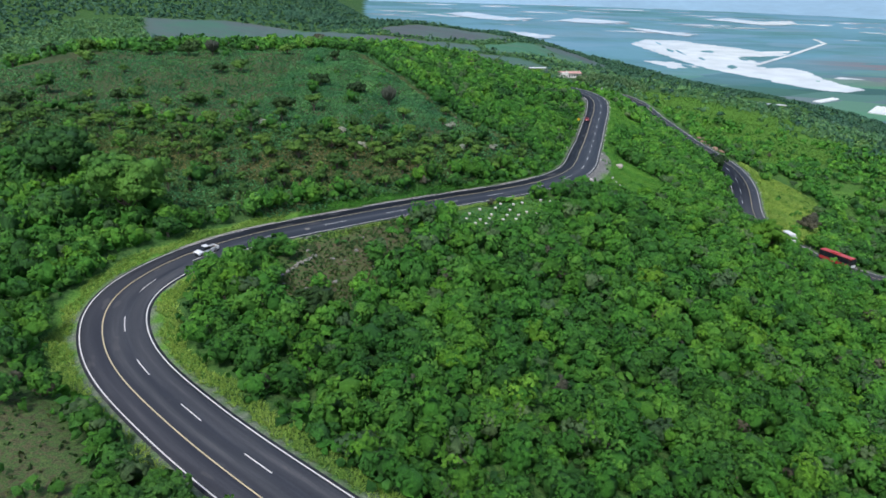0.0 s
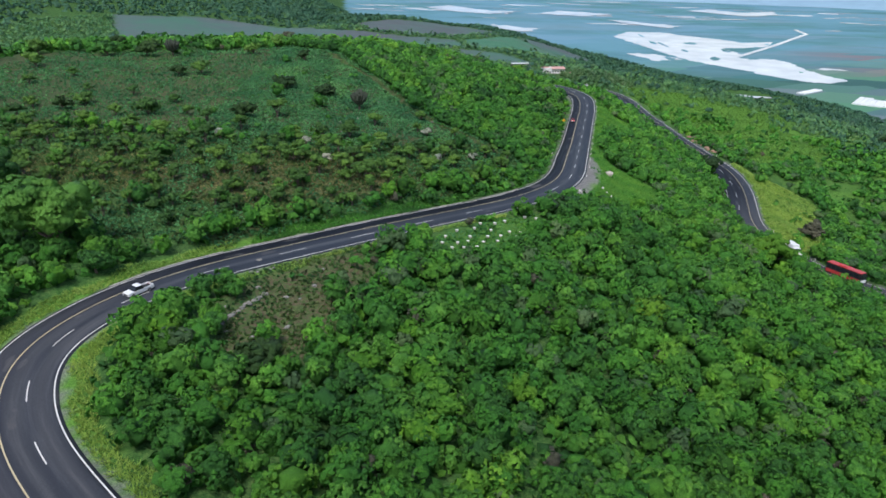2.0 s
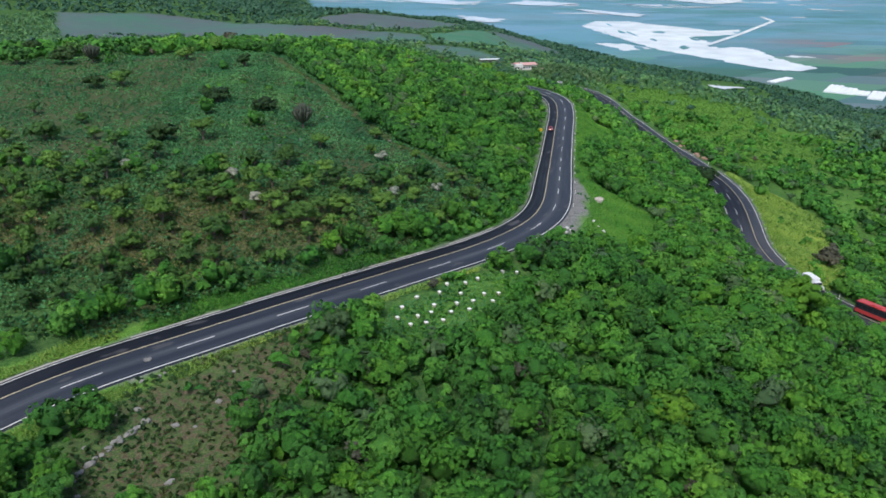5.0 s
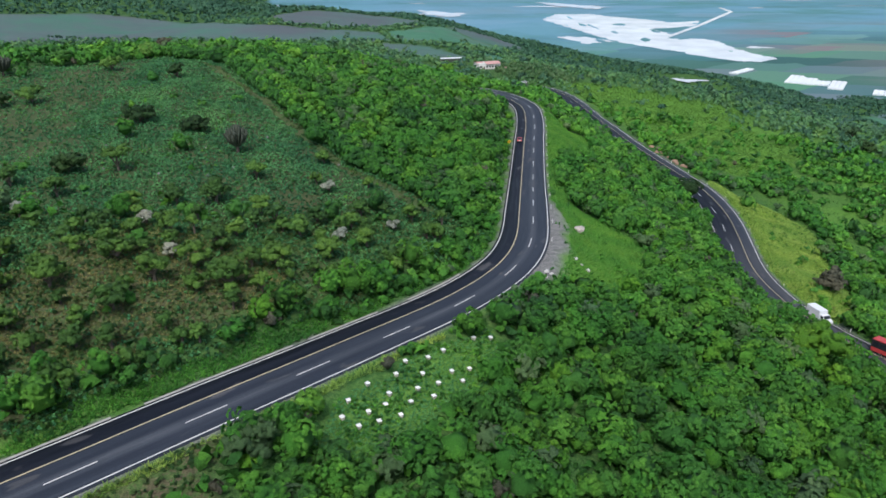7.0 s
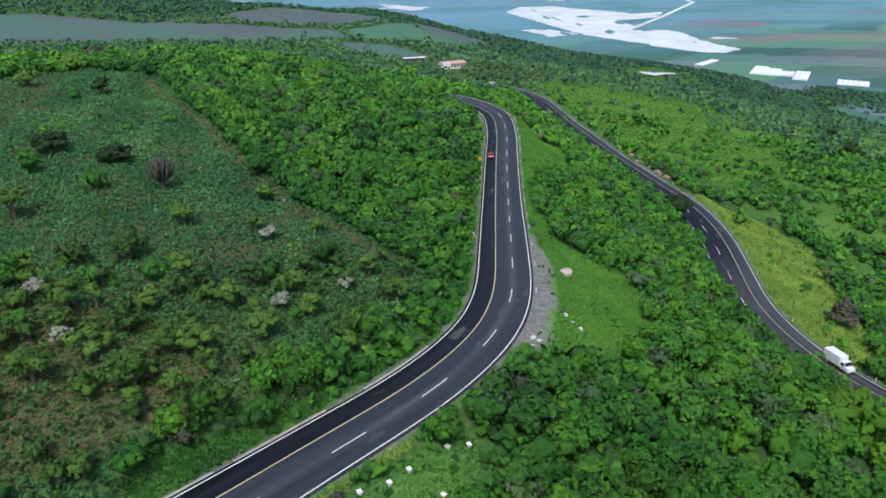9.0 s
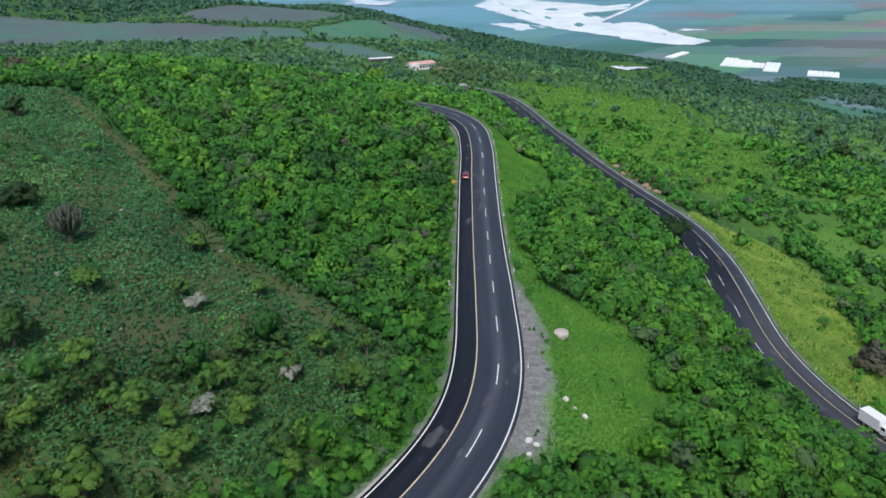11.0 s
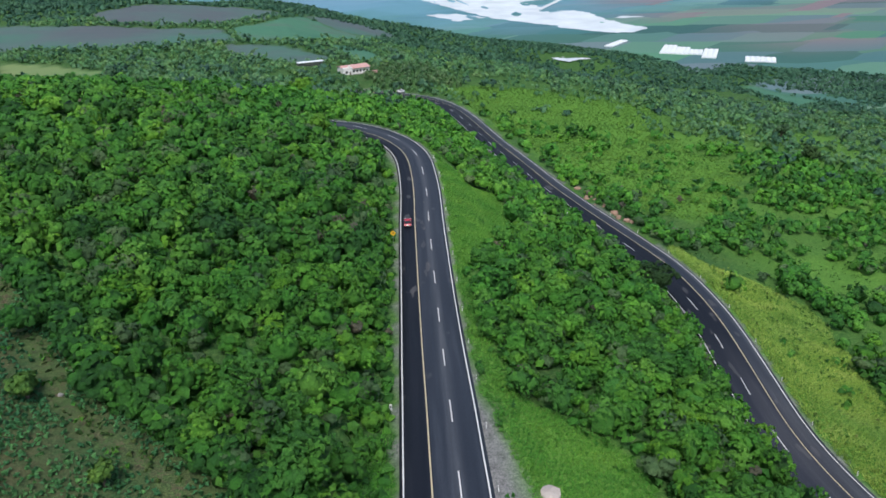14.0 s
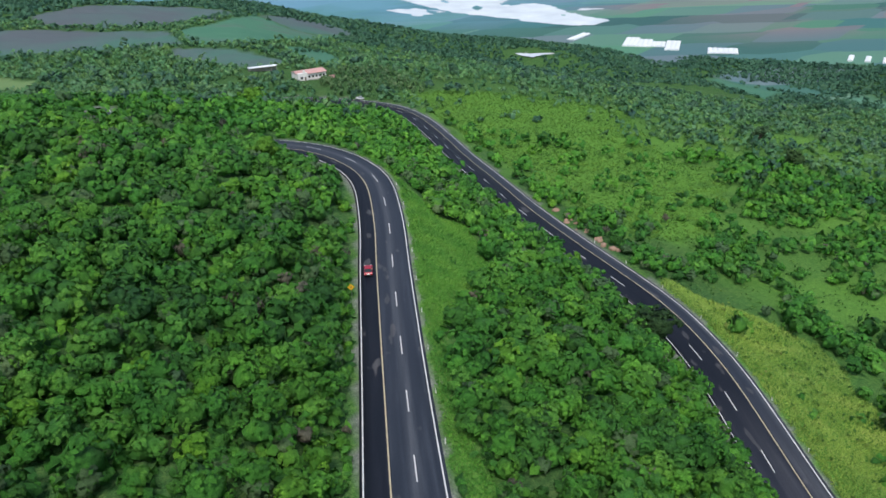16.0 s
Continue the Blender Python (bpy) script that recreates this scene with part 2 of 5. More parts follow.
# ---------------------------------------------------------------- the lie of the land
# heights of the hillside on a 100 m lattice, from the south-west corner, rows to the north
LATTICE = np.array([
    (-5, 4, 12, 11, -5, -31, -60, -91, -121),
    (0, 2, 8, 10, -17, -44, -69, -91, -113),
    (8, 4, 0, -4, -31, -56, -74, -90, -105),
    (15, 10, 3, 8, -18, -61, -75, -86, -98),
    (18, 13, 4, 10, -25, -52, -65, -78, -93),
    (11, 12, 15, 19, -19, -49, -56, -72, -93),
    (-7, -3, 2, 0, -32, -50, -59, -75, -97),
    (-24, -24, -24, -25, -36, -42, -61, -85, -106),
    (-34, -36, -37, -36, -39, -47, -68, -95, -115),
    (-39, -39, -39, -39, -44, -58, -78, -100, -120),
    (-41, -39, -39, -41, -51, -68, -87, -105, -124),
], float)
LX, LY, STEP = -300.0, -100.0, 100.0
PLAIN_Z = -211.0
POND = (508.0, 1178.0, -150.0)

MAIN_ROAD = [(40, 22, 3.6), (20, 36, 3.2), (0, 50, 2.6), (-14.4, 62.8, 1.8), (-28.6, 75.6, 0.8), (-42.0, 89.0, -0.1), (-53.5, 102.4, -0.2), (-60.6, 120.9, 0.3), (-55.3, 139.1, 0.7), (-43.3, 153.9, 0.9), (-28.9, 165.0, 0.7), (-14.6, 176.4, 0.2), (-1.1, 187.3, -0.6), (10.9, 198.1, -1.8), (25.1, 210.6, -2.9), (37.4, 226.2, -3.9), (44.0, 243.0, -5.2), (47.9, 259.3, -6.5), (51.0, 272.3, -7.7), (53.5, 283.4, -9.1), (57.3, 299.7, -11.1), (60.4, 313.0, -12.0), (64.7, 331.3, -12.5), (70.0, 353.7, -12.6), (76.3, 380.4, -12.4), (80.0, 410.4, -12.1), (70.1, 437.5, -12.0), (47.0, 454.8, -11.9), (22, 466, -11.5), (8, 484, -10.5), (2, 510, -9)]
LOWER_ROAD = [(200, 178, -27), (160, 187, -28), (136, 202, -29), (124, 221, -30), (118.6, 245, -31), (120.7, 271, -32.1), (128, 294, -32.8), (135, 317.4, -32.7), (138.2, 341, -32.3), (137, 362, -32), (135.4, 385, -32.1), (135.2, 415, -33), (137, 445, -34.4), (139, 480, -36.4), (142, 520, -38), (142.5, 550, -38.8), (137, 574, -38.8), (122, 592, -38.4), (100, 606, -37.6), (70, 612, -36)]


def spline(points, gap):
    """A smooth line through the points, in steps of gap metres."""
    p = np.array(points, float)
    p = np.vstack([2 * p[0] - p[1], p, 2 * p[-1] - p[-2]])
    t = np.linspace(0, 1, 24, endpoint=False)[:, None]
    out = [0.5 * (2 * b + (c - a) * t + (2 * a - 5 * b + 4 * c - d) * t**2 + (3 * b - a - 3 * c + d) * t**3) for a, b, c, d in zip(p, p[1:], p[2:], p[3:])]
    q = np.vstack(out + [p[-2:-1]])
    run = np.r_[0, np.cumsum(np.linalg.norm(np.diff(q, axis=0), axis=1))]
    at = np.arange(0, run[-1], gap)
    return np.stack([np.interp(at, run, q[:, k]) for k in range(3)], 1)


def beside(line, off):
    """The line moved off metres to its right."""
    d = np.gradient(line[:, :2], axis=0)
    d /= np.linalg.norm(d, axis=1)[:, None]
    return line + np.stack([d[:, 1], -d[:, 0], 0 * d[:, 0]], 1) * off


MAIN, LOWER = spline(MAIN_ROAD, 1.5), spline(LOWER_ROAD, 1.5)
for line in (MAIN, LOWER):
    for k in range(3):
        pad = np.r_[np.full(6, line[0, k]), line[:, k], np.full(6, line[-1, k])]
        line[4:-4, k] = np.convolve(pad, np.ones(13) / 13, "valid")[4:-4]
MAIN_MID, LOWER_MID = beside(MAIN, 1.75), beside(LOWER, -1.75)
MIDS = np.vstack([MAIN_MID, LOWER_MID])


def smooth(a, b, v):
    k = np.clip((v - a) / (b - a), 0, 1)
    return k * k * (3 - 2 * k)


def weights(u, n):
    i = np.floor(u).astype(int)
    f = u - i
    w = np.zeros((len(u), n))
    for k, c in enumerate(((1 - f) ** 3 / 6, (3 * f**3 - 6 * f**2 + 4) / 6, (-3 * f**3 + 3 * f**2 + 3 * f + 1) / 6, f**3 / 6)):
        np.add.at(w, (np.arange(len(u)), np.clip(i - 1 + k, 0, n - 1)), c)
    return w


def wave(x, y, size, seed):
    """A soft random height between -1 and 1, with hills about size metres apart."""
    r = np.random.default_rng(seed)
    out = 0 * x
    for _ in range(7):
        a, s, p = r.uniform(0, 6.28), r.uniform(0.6, 1.7), r.uniform(0, 6.28)
        out = out + np.sin((x * np.cos(a) + y * np.sin(a)) * 6.28 / size * s + p)
    return out / 4.0


def natural(x, y):
    ny, nx = LATTICE.shape
    wx = weights((np.clip(x, LX, LX + STEP * (nx - 1)) - LX) / STEP, nx)
    wy = weights((np.clip(y, LY, LY + STEP * (ny - 1)) - LY) / STEP, ny)
    near = np.einsum("pi,ij,pj->p", wy, LATTICE, wx)
    east = 1 / (1 + np.exp(-np.clip((x - 190) / 60, -30, 30)))
    far = -38 - 0.178 * np.maximum(x - 90, 0) - 48 * (1 - np.exp(-np.maximum(y - 700, 0) / 190)) * east
    # farmed shoulder, then the land falls off behind it
    far = far - 0.15 * np.maximum(y - 1120, 0) * smooth(-900, 200, x) * (1 - east) - (0.15 * np.maximum(y - 1400, 0) + 0.3 * np.maximum(y - 1750, 0)) * east
    far = far + 22 * np.exp(-(((x - 170) / 90) ** 2 + ((y - 1500) / 120) ** 2))
    far = np.maximum(far, PLAIN_Z)
    far = far + 12 * np.exp(-(((x - 850) / 75) ** 2 + ((y - 1190) / 60) ** 2)) + 30 * np.exp(-(((x - 1060) / 150) ** 2 + ((y - 960) / 75) ** 2))
    bowl = np.exp(-((np.hypot(x - POND[0], y - POND[1]) / 75) ** 4))
    far = far * (1 - bowl) + POND[2] * bowl
    far = np.maximum(far, PLAIN_Z)
    far = far + 5 * wave(x, y, 260, 3) * smooth(PLAIN_Z + 2, PLAIN_Z + 30, far) * smooth(650, 900, y + 0.5 * x)
    mountain = 390 * np.exp(-(((x + 950) / 480) ** 2 + ((y - 1850) / 620) ** 2)) + 30 * wave(x, y, 500, 5) * np.exp(-(((x + 900) / 600) ** 2 + ((y - 1950) / 600) ** 2))
    far = far + np.maximum(mountain - 8, 0)
    k = smooth(0, 1, np.maximum((y - 700) / 110, (np.abs(x - 100) - 280) / 110))
    return near * (1 - k) + far * k + 0.35 * wave(x, y, 19, 11) + 0.7 * wave(x, y, 47, 12) + 6 * np.exp(-(((x - 138) / 28) ** 2 + ((y - 164) / 20) ** 2))


def road_gap(x, y):
    """Distance to the middle of the nearest road, and the height of its bed there."""
    gap, bed = np.full(len(x), 1e9), np.zeros(len(x))
    close = np.where((x > -140) & (x < 260) & (y > -30) & (y < 680))[0]
    for part_ids in np.array_split(close, max(1, len(close) // 4000)):
        d = np.hypot(x[part_ids, None] - MIDS[None, :, 0], y[part_ids, None] - MIDS[None, :, 1])
        k = d.argmin(1)
        gap[part_ids], bed[part_ids] = d[np.arange(len(k)), k], MIDS[k, 2]
    return gap, bed


def height(x, y, gap=None):
    x, y = np.atleast_1d(np.asarray(x, float)), np.atleast_1d(np.asarray(y, float))
    d, bed = road_gap(x, y)
    k = smooth(7.4, 17, d)
    return (bed - 0.16) * (1 - k) + natural(x, y) * k


def inside(x, y, poly, soft=0.0, wob=0.0):
    """1 inside the outline, 0 outside, its edge wavering."""
    if wob:
        x, y = x + wob * wave(x, y, 14, 21), y + wob * wave(x, y, 14, 22)
    p = np.array(poly, float)
    hit = np.zeros(len(x), bool)
    edge = np.full(len(x), 1e9)
    for (ax, ay), (bx, by) in zip(p, np.roll(p, -1, 0)):
        cross = (ay > y) != (by > y)
        hit ^= cross & (x < (bx - ax) * (y - ay) / (by - ay + 1e-12) + ax)
        if soft:
            t = np.clip(((x - ax) * (bx - ax) + (y - ay) * (by - ay)) / ((bx - ax) ** 2 + (by - ay) ** 2), 0, 1)
            edge = np.minimum(edge, np.hypot(x - ax - t * (bx - ax), y - ay - t * (by - ay)))
    if soft:
        return np.clip(0.5 + np.where(hit, edge, -edge) / soft, 0, 1)
    return hit.astype(float)


CROP_FIELD = [(-270, 262), (-240, 350), (-120, 390), (-75, 400), (-46, 394), (-32, 370), (-15, 329), (4, 290), (20, 264), (27, 253), (0, 239), (-29, 237), (-60, 241), (-110, 250), (-180, 260)]
HIVE_YARD = [(1.5, 167.5), (7, 178.5), (16, 187), (30, 198), (31, 188), (17, 171), (7, 162)]
BARE_SLOPE = [(-31, 155), (-9, 168), (-8, 153), (-14, 137), (-17, 121), (-25, 118), (-34, 118), (-34, 136)]
MEADOW = [(152, 606), (200, 612), (275, 580), (240, 492), (250, 456), (188, 386), (158, 389), (150, 440), (152, 503), (150, 555)]
VERGE_A = [(84, 436), (90, 424), (90, 395), (101, 380), (97, 352), (77, 328), (70, 305), (67, 285), (67, 276), (76, 268), (79, 258), (77, 246), (74, 234), (64, 222), (54, 216), (42, 222), (50, 234), (58, 262), (64, 300), (76, 350), (84, 400)]
VERGE_B = [(132, 240), (144, 262), (149, 277), (158, 296), (172, 326), (160, 342), (147, 356), (143, 352), (140, 320), (128, 290), (122, 262), (124, 238)]
PULL_OUT = [(44, 216), (47.5, 220), (52.5, 230), (55.5, 240), (58.3, 250), (59.4, 262), (59, 275), (56, 272), (52, 256), (47, 238), (40, 222)]
SLOPE = [(-300, 262), (-180, 258), (-110, 248), (-60, 240), (-29, 236), (0, 238), (26, 253), (36, 246), (32, 232), (0, 200), (-40, 165), (-62, 160), (-110, 196), (-160, 190), (-300, 190)]
TRACK = [(-64, 394), (-47, 386), (-22, 336), (1.5, 286), (9, 270), (19, 258), (26, 250), (22, 249), (16, 256), (6.5, 268.5), (-1, 285), (-24.5, 335), (-49, 384)]
LOW_FIELD = [(-140, 60), (-60, 40), (-34, 62), (-52, 84), (-70, 96), (-90, 110), (-140, 130)]
STRAW_1 = [(-56, 192), (-50, 222), (-34, 230), (-18, 228), (-6, 214), (-2, 204), (-16, 192), (-36, 182)]
STRAW_2 = [(-112, 200), (-104, 226), (-84, 228), (-66, 214), (-60, 200), (-80, 190)]
STRAW_3 = [(-20, 232), (-8, 246), (14, 246), (24, 238), (12, 228), (-6, 226)]
# farmed shoulder behind the scrub: ploughed strips, green strips and hedges between them
PLOUGH_1 = [(-400, 1012), (-364, 1020), (-300, 1075), (-232, 1080), (-170, 1022), (-115, 965), (-45, 944), (30, 905), (41, 812), (3, 819), (-53, 828), (-103, 838), (-157, 850), (-255, 856), (-330, 856), (-370, 930)]
PLOUGH_2 = [(-92, 1035), (-58, 1075), (0, 1105), (52, 1118), (99, 1066), (75, 982), (30, 958), (-15, 952), (-68, 965)]
PLOUGH_3 = [(32, 800), (75, 789), (110, 735), (83, 710), (51, 750), (32, 770)]
PLOUGH_4 = [(127, 1080), (175, 1160), (222, 1235), (258, 1200), (232, 1090), (180, 1020), (150, 1010)]
FIELD_1 = [(37, 903), (80, 972), (112, 1060), (124, 1076), (148, 1006), (178, 1014), (226, 1076), (157, 955), (110, 850), (85, 805), (46, 813)]
FIELD_2 = [(115, 829), (155, 872), (160, 730), (124, 722)]
FIELD_3 = [(548, 900), (590, 905), (650, 830), (705, 765), (640, 735), (585, 800)]
FIELD_4 = [(690, 905), (760, 1115), (800, 1126), (812, 1010)]
PASTURE_1 = [(-126, 796), (-83, 765), (-44, 712), (-47, 672), (-88, 700), (-112, 716)]
PASTURE_2 = [(690, 735), (760, 690), (740, 660), (660, 700)]
PLAIN_WOOD = [(770, 1215), (850, 1300), (900, 1290), (850, 1180), (962, 1215), (1060, 1120), (1180, 1000), (1000, 880), (882, 960), (862, 1072), (830, 1120)]
FARMED = (PLOUGH_1, PLOUGH_2, PLOUGH_3, PLOUGH_4, FIELD_1, FIELD_2, FIELD_3, FIELD_4, PASTURE_1, PASTURE_2)


def link(name, verts, faces, material, parent=None, uv=None):
    """A mesh object from arrays; faces all have the same number of corners."""
    me = bpy.data.meshes.new(name)
    verts, faces = np.asarray(verts, np.float32), np.asarray(faces, np.int32)
    n = faces.shape[1]
    me.vertices.add(len(verts))
    me.vertices.foreach_set("co", verts.ravel())
    me.loops.add(faces.size)
    me.loops.foreach_set("vertex_index", faces.ravel())
    me.polygons.add(len(faces))
    me.polygons.foreach_set("loop_start", np.arange(0, faces.size, n, dtype=np.int32))
    me.update(calc_edges=True)
    me.materials.append(material)
    ob = new(name, me)
    ob.parent = parent
    return ob


def set_attr(ob, name, values, kind="FLOAT"):
    a = ob.data.attributes.new(name, kind, "POINT")
    a.data.foreach_set("value" if kind == "FLOAT" else "color", np.asarray(values, np.float32).ravel())


def axis_lines(lo, hi, step, end_lo, end_hi, grow):
    mid = list(np.arange(lo, hi + 0.1, step))
    s, v, up = step, hi, []
    while v < end_hi:
        s *= grow
        v += s
        up.append(v)
    s, v, down = step, lo, []
    while v > end_lo:
        s *= grow
        v -= s
        down.append(v)
    return np.array(down[::-1] + mid + up)


def build_ground():
    xs = axis_lines(-120, 210, 2.2, -5200, 5600, 1.05)
    ys = axis_lines(30, 480, 2.2, -900, 5600, 1.05)
    xs = np.unique(np.r_[xs[(xs < -480) | ((xs >= -120) & (xs <= 210)) | (xs > 740)], np.arange(-480, -121, 7.0), np.arange(217, 740, 7.0)])
    ys = np.unique(np.r_[ys[(ys <= 480) | (ys > 1190)], np.arange(486, 1190, 6.0)])
    gx, gy = np.meshgrid(xs, ys)
    x, y = gx.ravel(), gy.ravel()
    z = height(x, y)
    ny, nx = gx.shape
    i = np.arange(nx * ny).reshape(ny, nx)
    faces = np.stack([i[:-1, :-1], i[:-1, 1:], i[1:, 1:], i[1:, :-1]], -1).reshape(-1, 4)
    ob = link("ground", np.stack([x, y, z], 1), faces, GROUND)
    for p in ob.data.polygons:
        p.use_smooth = True
    gap, _ = road_gap(x, y)
    earth = np.maximum.reduce([0.95 * inside(x, y, TRACK, 2, 1), inside(x, y, BARE_SLOPE, 6, 3), 0.75 * inside(x, y, LOW_FIELD, 6, 3), np.maximum(0.08 + 0.6 * smooth(0.25, 0.9, wave(x, y, 40, 31)), 0.8 * (np.hypot((x + 42) / 34, (y - 206) / 18) < 1)) * inside(x, y, SLOPE, 8, 4)])
    meadow = np.maximum.reduce([inside(x, y, MEADOW, 14, 8), inside(x, y, VERGE_A, 5, 3), inside(x, y, VERGE_B, 5, 2), 0.7 * inside(x, y, HIVE_YARD, 4, 2), 0.35 * (gap < 7.2), 0.95 * smooth(11.0, 8.5, gap) * (y < 185) * smooth(-8, -40, x) * smooth(84, 108, y), 0.8 * smooth(150, 190, x) * smooth(-195, -180, z) * (0.55 + 0.45 * smooth(-0.4, 0.5, wave(x, y, 70, 33))) * (0.12 + 0.88 * smooth(680, 500, y))])
    gravel = np.maximum(inside(x, y, PULL_OUT, 2.0, 1.0), (gap < 6.15) * 0.9)
    set_attr(ob, "cover", np.stack([np.clip(earth, 0, 1), np.clip(meadow, 0, 1), gravel, np.ones_like(x)], 1), "FLOAT_COLOR")
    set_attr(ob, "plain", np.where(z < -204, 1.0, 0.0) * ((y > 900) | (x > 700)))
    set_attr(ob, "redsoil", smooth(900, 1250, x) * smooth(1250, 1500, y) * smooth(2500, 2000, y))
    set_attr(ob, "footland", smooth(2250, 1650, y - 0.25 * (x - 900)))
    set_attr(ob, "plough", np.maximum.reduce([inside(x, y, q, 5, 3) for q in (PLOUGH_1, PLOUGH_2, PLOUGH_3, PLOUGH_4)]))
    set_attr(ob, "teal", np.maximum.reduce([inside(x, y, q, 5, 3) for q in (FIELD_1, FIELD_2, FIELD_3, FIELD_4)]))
    set_attr(ob, "pasture", np.maximum(inside(x, y, PASTURE_1, 6, 4), inside(x, y, PASTURE_2, 6, 4)))
    set_attr(ob, "field", 0.9 * inside(x, y, CROP_FIELD, 6, 3) * (1 - inside(x, y, TRACK, 2, 1)))
    return tagged(ob, "green hillside falling to a wide farmed plain", "ground", kind="structure")


ground = build_ground()


# ---------------------------------------------------------------- roads
def strip(name, line, offs, lift, material, parent=None, skirt=0.0):
    """A band along the line with edges at the given offsets; skirt metres of side wall."""
    cols, us = [], []
    if skirt:
        e = beside(line, offs[0])
        cols.append(e + (0, 0, lift - skirt))
        us.append(offs[0])
    for o in offs:
        cols.append(beside(line, o) + (0, 0, lift))
        us.append(o)
    if skirt:
        cols.append(beside(line, offs[-1]) + (0, 0, lift - skirt))
        us.append(offs[-1])
    v = np.stack(cols, 1)
    n, m = v.shape[:2]
    i = np.arange(n * m).reshape(n, m)
    faces = np.stack([i[:-1, :-1], i[:-1, 1:], i[1:, 1:], i[1:, :-1]], -1).reshape(-1, 4)
    ob = link(name, v.reshape(-1, 3), faces, material, parent)
    run = np.r_[0, np.cumsum(np.linalg.norm(np.diff(line, axis=0), axis=1))]
    u = np.tile(us, n)
    w = np.repeat(run, m)
    lay = ob.data.uv_layers.new(name="lane")
    idx = faces.ravel()
    lay.data.foreach_set("uv", np.stack([u[idx], w[idx]], 1).astype(np.float32).ravel())
    return ob


def dashes(name, line, off, lift, material, parent, length=6.0, period=17.4, start=3.0):
    run = np.r_[0, np.cumsum(np.linalg.norm(np.diff(line, axis=0), axis=1))]
    side = beside(line, off)
    s = start
    while s + length < run[-1]:
        at = np.linspace(s, s + length, 5)
        bit = np.stack([np.interp(at, run, side[:, k]) for k in range(3)], 1)
        strip(name, bit, (-0.09, 0.09), lift, material, parent)
        s += period


main_road = strip("road", MAIN, (-4.0, -2, 0, 2, 4, 6, 7.55), 0.0, ASPHALT, skirt=0.5)
tagged(main_road, "curving three-lane asphalt mountain road with painted lines", "road", kind="structure")
strip("edge_line", MAIN, (-3.6, -3.4), 0.03, WHITE, main_road)
strip("edge_line", MAIN, (6.92, 7.12), 0.03, WHITE, main_road)
strip("centre_line", MAIN, (-0.10, 0.10), 0.03, YELLOW, main_road)
dashes("lane_dash", MAIN, 3.5, 0.03, WHITE, main_road, start=10.5, period=17.1)
lower_road = strip("road", LOWER, (-7.55, -6, -4, -2, 0, 2, 3.9), 0.0, ASPHALT, skirt=0.5)
tagged(lower_road, "lower asphalt road winding through the scrub", "road", kind="structure")
strip("edge_line", LOWER, (-7.1, -6.94), 0.03, WHITE, lower_road)
strip("edge_line", LOWER, (3.2, 3.4), 0.03, WHITE, lower_road)
strip("centre_line", LOWER, (-0.09, 0.09), 0.03, YELLOW, lower_road)
dashes("lane_dash", LOWER, -3.5, 0.03, WHITE, lower_road)
for lo, hi in ((112, 128), (130, 141), (143, 160), (161, 172), (176, 188)):
    gutter = strip("gutter", MAIN[lo:hi], (-4.45, -4.3, -4.02), 0.02, CONCRETE, None, 0.4)
    tagged(gutter, "broken pale concrete gutter along the uphill road edge", "gutter", kind="structure")


# ---------------------------------------------------------------- vegetation
T5 = (1 + 5**0.5) / 2
ICO_V = np.array([(-1, T5, 0), (1, T5, 0), (-1, -T5, 0), (1, -T5, 0), (0, -1, T5), (0, 1, T5), (0, -1, -T5), (0, 1, -T5), (T5, 0, -1), (T5, 0, 1), (-T5, 0, -1), (-T5, 0, 1)]) / np.sqrt(1 + T5 * T5)
ICO_F = np.array([(0, 11, 5), (0, 5, 1), (0, 1, 7), (0, 7, 10), (0, 10, 11), (1, 5, 9), (5, 11, 4), (11, 10, 2), (10, 7, 6), (7, 1, 8), (3, 9, 4), (3, 4, 2), (3, 2, 6), (3, 6, 8), (3, 8, 9), (4, 9, 5), (2, 4, 11), (6, 2, 10), (8, 6, 7), (9, 8, 1)])


def unit(v):
    return v / (np.linalg.norm(v, axis=-1, keepdims=True) + 1e-9)


